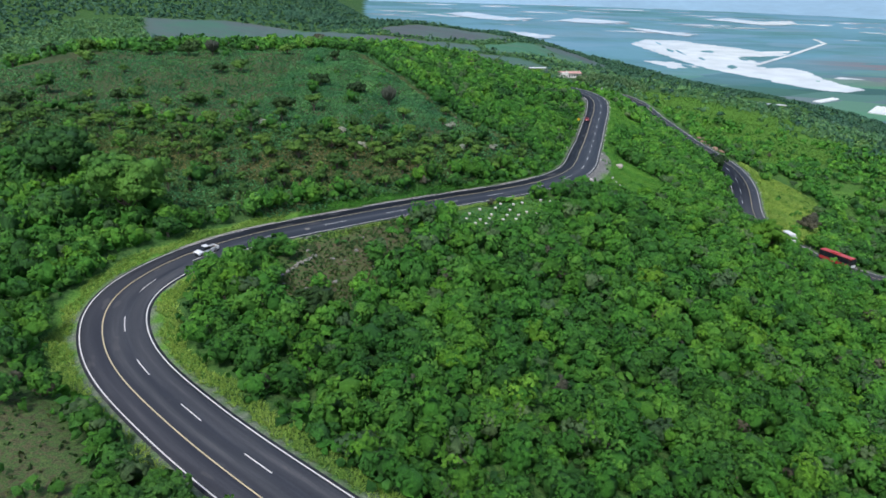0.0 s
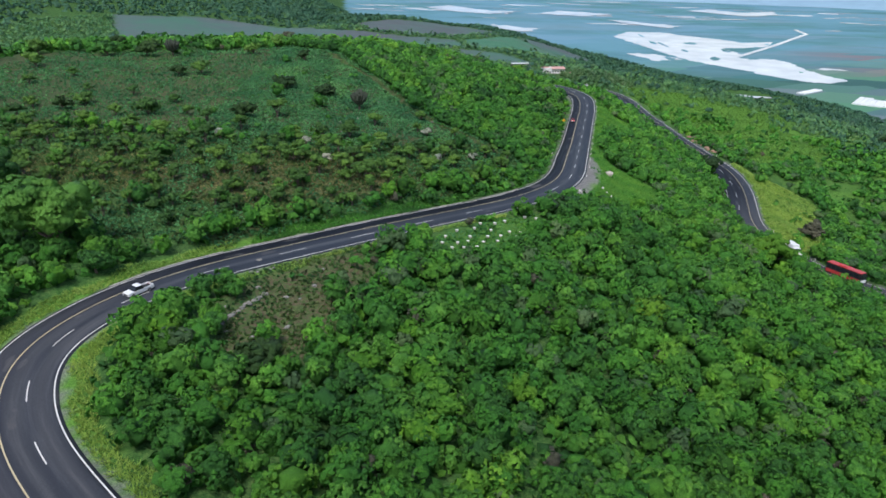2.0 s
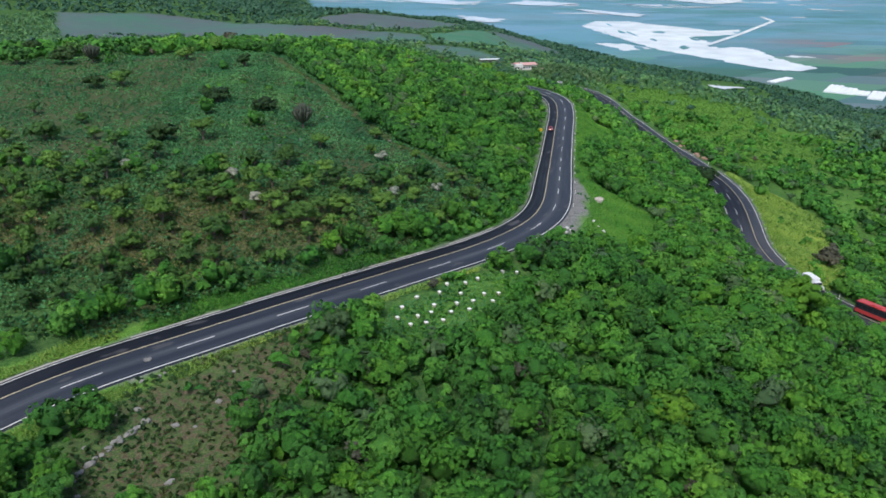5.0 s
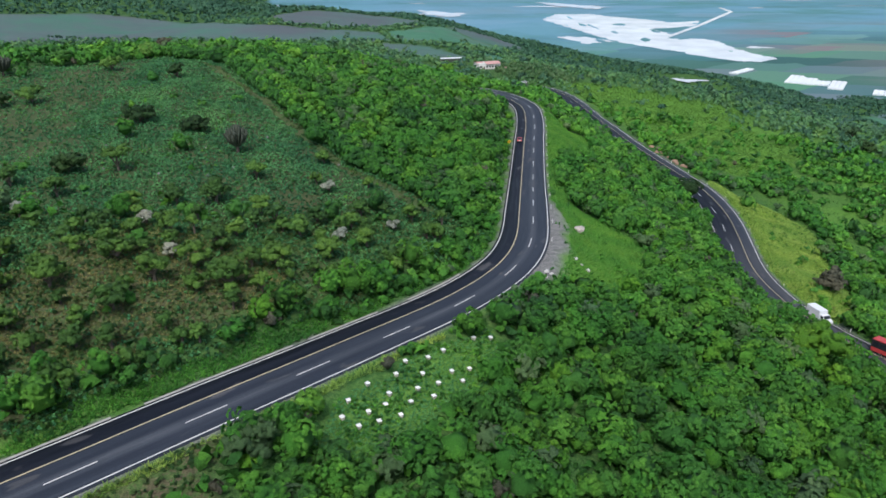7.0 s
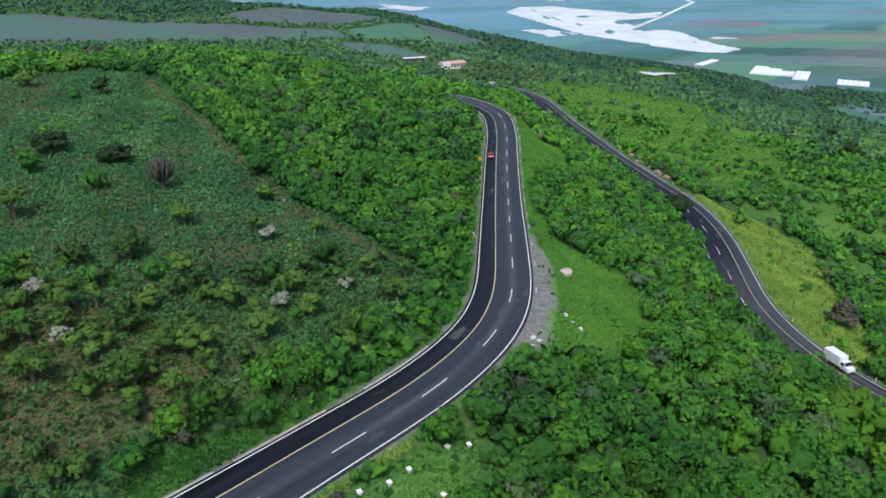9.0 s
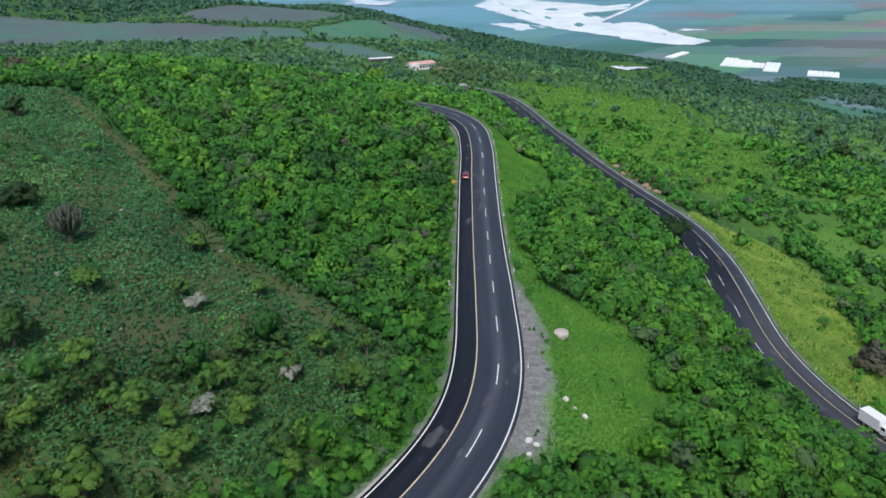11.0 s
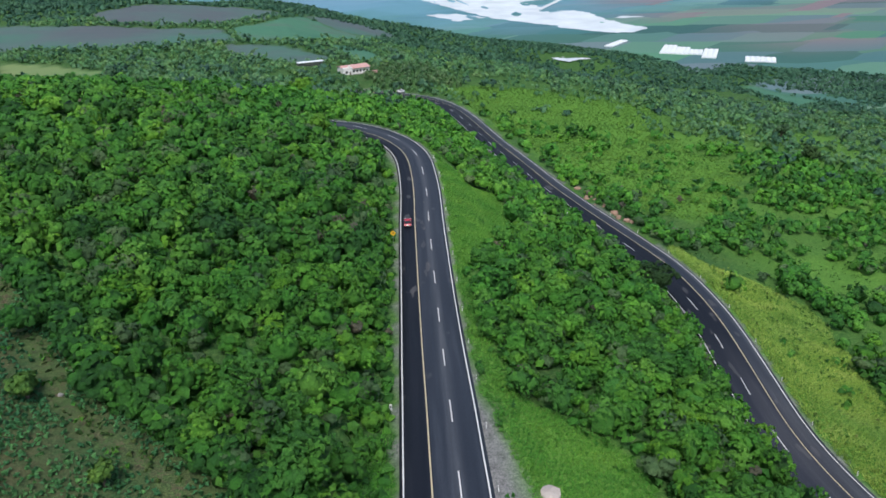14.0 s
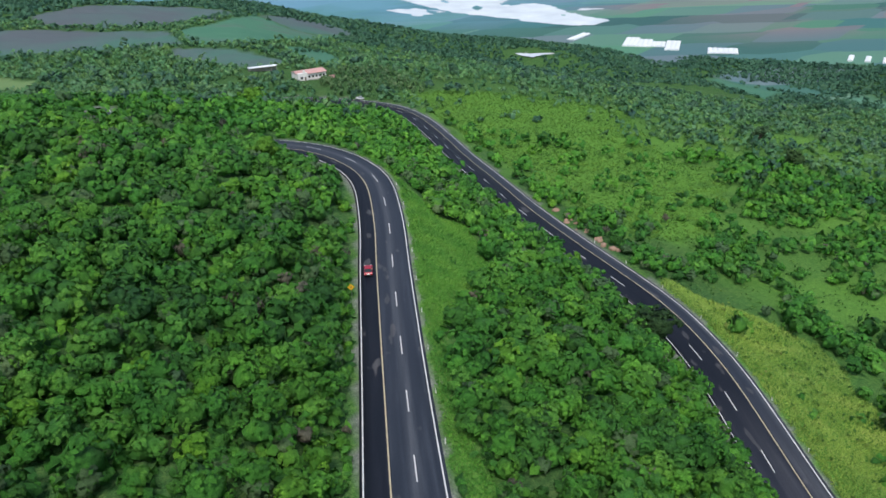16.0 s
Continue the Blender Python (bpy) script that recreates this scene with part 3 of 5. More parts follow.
def foliage(centres, radius, tall, count, size, tint, core=0.7, low=-0.2, spread=0.3, puffs=9, hue=0.0, sides=5):
    """Crowns made of rounded puffs, each puff set with small domed leaf tufts round a rough core.
    hue: the share of crowns that are olive or greyish. Returns vertices, triangles, tints, normals, warmth."""
    n = len(centres)
    m = n * count
    # each crown's own puffs
    up = rng.uniform(low, 1, (n, puffs))
    a = rng.uniform(0, 6.28, (n, 1)) + np.arange(puffs) * 2.4 + rng.uniform(-0.5, 0.5, (n, puffs))
    flat = np.sqrt(np.maximum(0, 1 - up * up))
    pd = np.stack([flat * np.cos(a), flat * np.sin(a), up], -1)
    far = rng.uniform(0.4, 0.75, (n, puffs))
    fat = rng.uniform(0.32, 0.52, (n, puffs))
    ptint = rng.normal(0, 0.1, (n, puffs))
    who = np.repeat(np.arange(n), count)
    which = rng.integers(0, puffs, m)
    d0 = pd[who, which]
    d = unit(unit(rng.normal(0, 1, (m, 3))) + 0.75 * d0 + (0, 0, 0.3))
    ext = np.stack([radius, radius, tall], 1)[who]
    p = centres[who] + ext * (d0 * far[who, which][:, None] + d * (fat[who, which] * rng.uniform(0.8, 1.05, m))[:, None])
    # a tuft: a ring of leaf tips round a raised middle
    axis = unit(d + rng.normal(0, spread, (m, 3)))
    t1 = unit(np.cross(axis, rng.normal(0, 1, (m, 3))))
    t2 = np.cross(axis, t1)
    s = (size * rng.uniform(0.6, 1.35, m))[:, None]
    v = np.empty((m, sides + 1, 3))
    nn = np.empty((m, sides + 1, 3))
    soft = unit(0.7 * d + 0.35 * d0 + 0.45 * axis + rng.normal(0, 0.12, (m, 3)))
    v[:, 0] = p + 0.42 * s * axis
    nn[:, 0] = soft
    for k in range(sides):
        b = 6.2832 * k / sides
        out = t1 * np.cos(b) + t2 * np.sin(b)
        v[:, k + 1] = p + s * (out * rng.uniform(0.55, 1.4, m)[:, None] + axis * rng.uniform(-0.85, 0.0, m)[:, None])
        nn[:, k + 1] = unit(soft + 0.75 * out)
    tri = np.array([(0, k + 1, (k + 1) % sides + 1) for k in range(sides)])
    f = (tri[None] + (sides + 1) * np.arange(m)[:, None, None]).reshape(-1, 3)
    tt = np.repeat(np.clip(tint[who] + ptint[who, which] + rng.normal(0, 0.04, m), 0, 1), sides + 1)
    pick = rng.uniform(0, 1, n)
    warm = np.where(pick < 0.6 * hue, rng.uniform(0.6, 1.0, n), np.where(pick < hue, rng.uniform(0.3, 0.5, n), 0.0))
    ww = np.repeat(warm[who], sides + 1)
    v, nn = v.reshape(-1, 3), nn.reshape(-1, 3)
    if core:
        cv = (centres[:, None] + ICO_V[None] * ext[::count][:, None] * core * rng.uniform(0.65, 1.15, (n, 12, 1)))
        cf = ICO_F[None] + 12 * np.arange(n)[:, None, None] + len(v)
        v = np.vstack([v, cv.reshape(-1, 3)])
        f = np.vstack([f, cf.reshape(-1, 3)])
        # core tint lowered to paint shade into the gaps between tufts
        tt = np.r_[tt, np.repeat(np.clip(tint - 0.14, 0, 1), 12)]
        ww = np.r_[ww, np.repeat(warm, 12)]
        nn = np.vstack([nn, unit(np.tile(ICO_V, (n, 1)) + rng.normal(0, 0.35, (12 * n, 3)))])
    return v, f, tt, nn, ww


def leafy(name, made, material, parent=None):
    v, f, t, *more = made
    ob = link(name, v, f, material, parent)
    set_attr(ob, "tint", t)
    if more:
        ob.data.attributes.new("custom_normal", "FLOAT_VECTOR", "POINT").data.foreach_set("vector", more[0].astype(np.float32).ravel())
        set_attr(ob, "warm", more[1])
    return ob


def spots(x0, x1, y0, y1, gap):
    """Jittered places on a lattice of about gap metres."""
    gx, gy = np.meshgrid(np.arange(x0, x1, gap), np.arange(y0, y1, gap))
    x, y = gx.ravel(), gy.ravel()
    return x + rng.uniform(-0.48, 0.48, len(x)) * gap, y + rng.uniform(-0.48, 0.48, len(x)) * gap


ORCHARD = [(94, 640), (112, 604), (160, 604), (168, 690), (95, 692)]
PATH = np.array([(x, y) for _, x, y, *_ in ROWS])


def path_gap(x, y):
    d = np.full(len(x), 1e9)
    for px, py in PATH[::2]:
        d = np.minimum(d, np.hypot(x - px, y - py))
    return d


def on_shore(x, y):
    """The grassy hollow round the pond and the open swale leading down to it."""
    a, b = POND[0] - x, POND[1] - y
    along, across = 0.44 * a + 0.9 * b, 0.9 * a - 0.44 * b
    return (np.hypot(a, b) < 27) | ((along > 0) & (along < 80) & (np.abs(across) < 16))


def cover_density(x, y):
    """How thick the scrub stands, 0 to 1."""
    gap, _ = road_gap(x, y)
    d = np.ones(len(x))
    d *= 1 - 0.992 * inside(x, y, CROP_FIELD, 0, 2)
    d *= 1 - inside(x, y, HIVE_YARD, 0, 1)
    d *= 1 - 0.96 * inside(x, y, BARE_SLOPE, 0, 2)
    d *= 1 - 0.80 * inside(x, y, MEADOW, 0, 14)
    d *= 1 - 0.985 * inside(x, y, VERGE_A, 0, 2)
    d *= 1 - 0.97 * inside(x, y, VERGE_B, 0, 2)
    d *= 1 - inside(x, y, PULL_OUT, 0, 0)
    d *= 1 - 0.95 * inside(x, y, LOW_FIELD, 0, 2)
    # open thorn scrub between the crop and the main road
    d *= 1 - inside(x, y, ORCHARD)
    d = np.where(inside(x, y, SLOPE, 0, 3) > 0.5, d * smooth(0.2, 0.9, wave(x, y, 21, 41)) * 0.12, d)
    d = np.where((inside(x, y, SLOPE) > 0.5) & (gap < 14) & (gap > 7), 0.95, d)
    east = (x > 146) & (y > 200)
    d = np.where(east, d * smooth(-0.85, 0.45, wave(x, y, 38, 42) + 0.5 * wave(x, y, 120, 43) + 0.45 * smooth(210, 300, x)) * 0.95, d)
    d *= ~on_shore(x, y) & (np.hypot(x - 86, y - 690) > 18) & (np.hypot(x - 105, y - 656) > 14)
    edge = np.where(x > 100, 7.0, np.where(y < 92, 8.6, np.where((y < 150) | (y < 200) & (x < 10), 10.8, np.where((y < 262) & (x < 0.9 * (y - 190) + 20), 7.2, 7.0))))
    d = np.where(gap < edge, 0, d)
    return d, gap


def scrub(name, lo, hi, gap, count, size, big, label, material=SCRUB, box=(-170, 420, 10, 640), lift=0.35, share=1.0, mid=0.47, dark=0.0, core=0.67, hue=0.6, sides=5):
    x, y = spots(*box, gap)
    far = path_gap(x, y)
    d, road = cover_density(x, y)
    keep = (far >= lo) & (far < hi) & (rng.uniform(0, 1, len(x)) < d * share)
    for poly in FARMED:
        keep &= inside(x, y, poly) < 0.5
    x, y, road = x[keep], y[keep], road[keep]
    r = big * np.clip(np.exp(rng.normal(0, 0.3, len(x))) * (1 + 0.25 * np.clip(wave(x, y, 34, 51), -1, 1)), 0.55, 1.32)
    r = np.minimum(r, np.maximum(0.45, np.where((x > 90) & (x < 134) & (y < 420), (road - 4.6) * 0.95, (road - 6.4) * 0.62)))
    tall = r * rng.uniform(0.75, 1.2, len(x))
    c = np.stack([x, y, height(x, y) + lift * r], 1)
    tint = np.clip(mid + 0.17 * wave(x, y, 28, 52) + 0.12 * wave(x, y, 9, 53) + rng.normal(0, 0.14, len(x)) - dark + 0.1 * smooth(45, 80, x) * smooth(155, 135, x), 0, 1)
    tagged(leafy(name, foliage(c, r, tall, count, size, tint, core, hue=hue, sides=sides), material), label, "shrubs", kind="stuff")


# low understorey tinted darker as gap shade, with taller crowns standing out of it
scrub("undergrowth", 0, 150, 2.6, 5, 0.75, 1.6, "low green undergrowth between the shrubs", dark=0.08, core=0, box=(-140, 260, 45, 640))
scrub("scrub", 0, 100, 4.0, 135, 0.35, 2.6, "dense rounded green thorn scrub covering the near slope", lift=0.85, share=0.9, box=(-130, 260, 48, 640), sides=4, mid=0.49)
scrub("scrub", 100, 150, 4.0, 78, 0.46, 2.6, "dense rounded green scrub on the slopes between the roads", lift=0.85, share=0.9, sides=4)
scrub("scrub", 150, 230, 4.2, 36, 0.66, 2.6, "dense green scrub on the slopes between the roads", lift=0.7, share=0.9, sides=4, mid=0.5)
scrub("scrub", 230, 350, 4.6, 15, 1.05, 2.8, "dense green scrub on the hillside below the road", box=(-330, 420, 10, 640), lift=0.6, share=0.85, core=0, sides=4, mid=0.47, hue=0.35)
scrub("grey_scrub", 0, 230, 7.5, 56, 0.42, 2.2, "grey-green shrubs scattered through the scrub", GREYSCRUB, lift=1.0, share=0.4, hue=0, sides=4)
scrub("dry_scrub", 0, 260, 9.0, 30, 0.32, 1.4, "scattered grey-brown leafless shrubs among the green scrub", DRYLEAF, lift=1.1, share=0.25, hue=0, sides=4)
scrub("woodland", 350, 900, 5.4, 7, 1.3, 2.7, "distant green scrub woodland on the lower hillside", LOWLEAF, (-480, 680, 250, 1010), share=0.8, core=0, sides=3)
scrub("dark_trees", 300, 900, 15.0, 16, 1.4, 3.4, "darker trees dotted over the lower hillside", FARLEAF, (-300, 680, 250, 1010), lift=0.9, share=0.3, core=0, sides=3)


def weeds(name, poly, gap, material, label, tall=0.35, share=0.7):
    p = np.array(poly)
    x, y = spots(p[:, 0].min(), p[:, 0].max(), p[:, 1].min(), p[:, 1].max(), gap)
    g, _ = road_gap(x, y)
    k = (inside(x, y, poly, 0, 2) > 0.5) & (g > 6.6) & (rng.uniform(0, 1, len(x)) < share * (0.6 + 0.5 * wave(x, y, 9, 91))) & (x > -170)
    x, y = x[k], y[k]
    r = rng.uniform(0.35, 1.0, len(x)) * gap * 0.62
    c = np.stack([x, y, height(x, y) + 0.05], 1)
    t = np.clip(0.45 + 0.3 * wave(x, y, 15, 92) + rng.normal(0, 0.2, len(x)), 0, 1)
    tagged(leafy(name, foliage(c, r, r * tall / 0.35, 4, 0.32, t, 0, 0.0, 0.4, 4, sides=3), material), label, "weeds", kind="stuff")


WEED = leaf("slope_weeds", (0.036, 0.11, 0.03), (0.064, 0.145, 0.036), (0.12, 0.155, 0.055))
weeds("slope_weeds", SLOPE, 1.05, WEED, "patchy yellowish weeds on the dry slope", tall=0.6, share=1.1)
weeds("crop_weeds", CROP_FIELD, 2.6, SCRUB, "rough green weeds among the crop", share=0.35)
weeds("bare_weeds", BARE_SLOPE, 0.9, WEED, "thin weeds on the bare stony slope", tall=0.45, share=1.2)
weeds("track_weeds", TRACK, 1.2, WEED, "sparse weeds on the earth track beside the crop", share=0.75)
weeds("field_weeds", LOW_FIELD, 1.5, WEED, "sparse weeds on the bare field", share=0.6)
weeds("yard_weeds", HIVE_YARD, 0.9, SCRUB, "lush green weeds round the beehives", share=0.9)
EAST = [(146, 236), (250, 240), (330, 330), (340, 600), (152, 610)]
weeds("meadow_weeds", EAST, 3.0, leaf("meadow_weeds", (0.035, 0.12, 0.022), (0.065, 0.18, 0.03), (0.11, 0.24, 0.04)), "leafy green weeds over the eastern slope", share=1.0)
weeds("tall_weeds", VERGE_B, 2.2, leaf("verge_clumps", (0.07, 0.17, 0.03), (0.12, 0.25, 0.04), (0.22, 0.27, 0.08)), "clumps of tall weeds in the long roadside grass", tall=0.5, share=0.5)
weeds("verge_weeds", VERGE_A, 2.0, SCRUB, "leafy weeds in the roadside grass", share=0.2)


def far_woods():
    x, y = spots(-1500, 1250, 640, 2500, 11)
    z = natural(x, y)
    keep = (z > PLAIN_Z + 4) & ((x < -480) | (y > 1010) | (x > 680)) & (rng.uniform(0, 1, len(x)) < 0.9) & ~on_shore(x, y)
    for poly in FARMED:
        keep &= inside(x, y, poly) < 0.5
    wx, wy = spots(760, 1190, 870, 1310, 8)
    grove = inside(wx, wy, PLAIN_WOOD, 0, 10) > 0.5
    x, y = np.r_[x[keep], wx[grove]], np.r_[y[keep], wy[grove]]
    z = natural(x, y)
    r = rng.uniform(3.5, 7.5, len(x))
    c = np.stack([x, y, z + 1], 1)
    tint = np.clip(0.4 + 0.2 * wave(x, y, 120, 61) + rng.normal(0, 0.12, len(x)), 0, 1)
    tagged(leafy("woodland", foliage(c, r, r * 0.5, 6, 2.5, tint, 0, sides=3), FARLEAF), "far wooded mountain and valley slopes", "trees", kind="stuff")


far_woods()


def hedge():
    line = spline([(-60, 396, 0), (-43, 390, 0), (-19, 338, 0), (4.5, 288, 0), (12, 273, 0), (22, 261, 0), (31, 248, 0)], 1.5)
    x = np.repeat(line[:, 0], 2) + rng.normal(0, 0.9, 2 * len(line))
    y = np.repeat(line[:, 1], 2) + rng.normal(0, 0.9, 2 * len(line))
    r = rng.uniform(1.4, 2.9, len(x))
    c = np.stack([x, y, height(x, y) + 0.7 * r], 1)
    tagged(leafy("hedge", foliage(c, r, r * 1.1, 45, 0.5, np.clip(rng.normal(0.2, 0.15, len(x)), 0, 1)), SCRUB), "overgrown dark green hedgerow at the edge of the crop", "hedge", kind="stuff")


hedge()


def tree_line(points, wide, label):
    """A hedge of small trees between two fields."""
    line = spline([(*p, 0) for p in points], 4.0)
    x, y = line[:, 0] + rng.normal(0, 1.2, len(line)), line[:, 1] + rng.normal(0, 1.2, len(line))
    k = rng.uniform(0, 1, len(x)) < 0.8
    x, y = x[k], y[k]
    r = wide * rng.uniform(0.5, 1.25, len(x))
    c = np.stack([x, y, height(x, y) + 0.6 * r], 1)
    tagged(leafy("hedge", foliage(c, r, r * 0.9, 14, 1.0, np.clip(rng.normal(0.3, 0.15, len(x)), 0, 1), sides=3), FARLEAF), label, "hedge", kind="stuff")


for points in (
    [(-115, 958), (-50, 962), (24, 952), (60, 985), (92, 1060)],
    [(-110, 834), (-40, 816), (16, 815), (70, 806), (110, 802), (150, 842)],
    [(108, 738), (104, 765), (78, 800)],
    [(150, 905), (185, 935), (205, 930)],
    [(124, 1110), (182, 1114), (238, 1094), (185, 965)],
    [(-95, 1030), (-66, 1080), (0, 1110), (54, 1124)],
    [(-300, 900), (-220, 860), (-170, 835)],
):
    tree_line(points, 2.0, "dark green hedge of small trees between the fields")


def grass(name, polys, gap, tall, label, material=GRASS):
    """Clumps of upright blades."""
    xs, ys = [], []
    for poly in polys:
        p = np.array(poly)
        x, y = spots(p[:, 0].min(), p[:, 0].max(), p[:, 1].min(), p[:, 1].max(), gap)
        k = inside(x, y, poly, 0, 1.5) > 0.5
        xs.append(x[k])
        ys.append(y[k])
    x, y = np.concatenate(xs), np.concatenate(ys)
    road, _ = road_gap(x, y)
    k = (road > 6.6) & (inside(x, y, PULL_OUT) < 0.5)
    x, y = x[k], y[k]
    n, b = len(x), 7
    p = np.repeat(np.stack([x, y, height(x, y)], 1), b, 0)
    m = len(p)
    a = rng.uniform(0, 6.28, m)
    out = np.stack([np.cos(a), np.sin(a), 0 * a], 1)
    foot = p + out * rng.uniform(0, 0.45 * gap, m)[:, None]
    side = np.stack([-np.sin(a), np.cos(a), 0 * a], 1) * (0.16 * gap)
    tip = foot + out * (0.9 * tall * rng.uniform(0.4, 1.2, m))[:, None] + np.stack([0 * a, 0 * a, tall * rng.uniform(0.35, 0.8, m)], 1)
    v = np.stack([foot - side, foot + side, tip], 1).reshape(-1, 3)
    t = np.repeat(np.clip(0.45 + 0.3 * wave(p[:, 0], p[:, 1], 12, 71) + rng.normal(0, 0.15, m), 0, 1), 3)
    tagged(leafy(name, (v, np.arange(3 * m).reshape(-1, 3), t), material), label, "grass", kind="stuff")


def band(line, a, b, lo, hi):
    l, r = beside(line[lo:hi:6], a), beside(line[lo:hi:6], b)
    return [tuple(q[:2]) for q in l] + [tuple(q[:2]) for q in r[::-1]]


grass("verge_grass", [VERGE_B, band(MAIN, -4.4, -8.0, 58, 136), band(MAIN, 7.7, 11.8, 30, 130), band(MAIN, 7.7, 10.4, 130, 178)], 0.62, 0.8, "tall yellow-green grass along the road edges")
grass("straw", [STRAW_1, STRAW_2], 0.85, 0.5, "patches of straw-coloured dry grass on the slope", leaf("straw", (0.12, 0.15, 0.05), (0.19, 0.2, 0.075), (0.27, 0.25, 0.11)))
grass("straw", [STRAW_3], 1.6, 0.45, "thin yellowing grass between the thorn bushes", leaf("thin_straw", (0.09, 0.15, 0.045), (0.14, 0.18, 0.06), (0.2, 0.2, 0.08)))
grass("verge_grass", [VERGE_A], 0.55, 0.5, "bright green grass beside the straight road", leaf("fresh_grass", (0.05, 0.21, 0.03), (0.09, 0.29, 0.038), (0.18, 0.36, 0.05)))
grass("bank_weeds", [band(MAIN, -4.5, -9.5, 132, 226)], 0.6, 0.9, "lush green weeds on the bank above the road", SCRUB)
grass("meadow_grass", [MEADOW], 2.0, 0.6, "bright green open meadow below the lower road", leaf("meadow_blades", (0.05, 0.16, 0.016), (0.085, 0.21, 0.022), (0.14, 0.25, 0.035)))
grass("hive_yard_grass", [HIVE_YARD], 0.6, 0.4, "green weeds round the beehives", CROP)


def crop():
    """Low leafy crop in slightly curved rows over the upper field."""
    p = np.array(CROP_FIELD)
    u, w = np.meshgrid(np.arange(-190, 110, 0.9), np.arange(165, 400, 0.7))
    x, y = u.ravel() + 0.35 * (w.ravel() - 300) + rng.normal(0, 0.12, u.size), w.ravel() + rng.normal(0, 0.2, u.size)
    thick = np.maximum(inside(x, y, CROP_FIELD, 0, 2.5), 0.75 * inside(x, y, SLOPE, 0, 2.5)) * (1 - 0.85 * np.maximum(inside(x, y, STRAW_1, 0, 3), inside(x, y, STRAW_2, 0, 3)))
    k = (rng.uniform(0, 1, len(x)) < thick * (0.85 + 0.5 * wave(x, y, 25, 81)) * np.where(x < -70, 0.4, 1.0)) & (road_gap(x, y)[0] > 9) & (inside(x, y, TRACK, 0, 1) < 0.5)
    x, y = x[k], y[k]
    r = rng.uniform(0.3, 0.7, len(x))
    c = np.stack([x, y, height(x, y) + 0.12], 1)
    t = np.clip(0.5 + 0.4 * wave(x, y, 30, 82) + rng.normal(0, 0.15, len(x)), 0, 1)
    tagged(leafy("crop_plants", foliage(c, r, r * 1.0, 3, 0.33, t, 0, 0.0, 0.6, 3, sides=3), CROP), "low leafy green crop in rows on the field", "crop", kind="stuff")


crop()


def tube(points, radii, sides=7):
    """Vertices and quads of a tapered limb through the points."""
    p = np.array(points, float)
    v, f = [], []
    for i, (q, r) in enumerate(zip(p, radii)):
        d = p[min(i + 1, len(p) - 1)] - p[max(i - 1, 0)]
        d /= np.linalg.norm(d)
        a = np.cross(d, (0.3, 1, 0.1))
        a /= np.linalg.norm(a)
        b = np.cross(d, a)
        for k in range(sides):
            t = 2 * np.pi * k / sides
            v.append(q + r * (a * np.cos(t) + b * np.sin(t)))
    for i in range(len(p) - 1):
        for k in range(sides):
            m = (k + 1) % sides
            f.append((i * sides + k, i * sides + m, (i + 1) * sides + m, (i + 1) * sides + k))
    return v, f


def limbs(name, runs, material, parent):
    v, f = [], []
    for pts, rad in runs:
        a, b = tube(pts, rad)
        f += [tuple(i + len(v) for i in q) for q in b]
        v += a
    return link(name, v, f, material, parent)


def tree(x, y, tall, wide, material, tint, label, leaves=0.4, lobes=9, category="tree", squash=0.75, name="tree"):
    """A forked tapered trunk under a crown of many leafy lobes."""
    r = np.random.default_rng(int(1000 + abs(x) * 7 + abs(y) * 3))
    z = float(height(x, y)[0])
    root = new(name)
    root.location = (x, y, z - 0.1)
    th = 0.035 * tall + 0.06
    runs = [([(0, 0, 0), (0.1 * wide * r.normal(0, 0.3), 0, 0.25 * tall), (0.15 * wide * r.normal(0, 0.3), 0.1 * wide * r.normal(0, 0.3), 0.6 * tall)], (th * 1.3, th, th * 0.5))]
    lob = []
    for k in range(lobes):
        a = 6.28 * k / lobes + r.uniform(-0.4, 0.4)
        q = wide * r.uniform(0.25, 0.68) if k else 0.0
        h = tall * (r.uniform(0.45, 0.85) if k else 0.8)
        lob.append((q * np.cos(a), q * np.sin(a), h))
        runs.append(([(0, 0, 0.2 * tall), (0.5 * q * np.cos(a), 0.5 * q * np.sin(a), 0.6 * h), lob[-1]], (th * 0.55, th * 0.35, th * 0.12)))
    limbs("trunk", runs, BARK, root)
    lob = np.array(lob)
    rr = wide * r.uniform(0.36, 0.55, lobes)
    n = int(max(24, min(220, 2.6 * (wide * 0.45 / leaves) ** 2)))
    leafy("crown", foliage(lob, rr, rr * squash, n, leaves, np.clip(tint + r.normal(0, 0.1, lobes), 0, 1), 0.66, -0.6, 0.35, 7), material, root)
    return tagged(root, label, category)


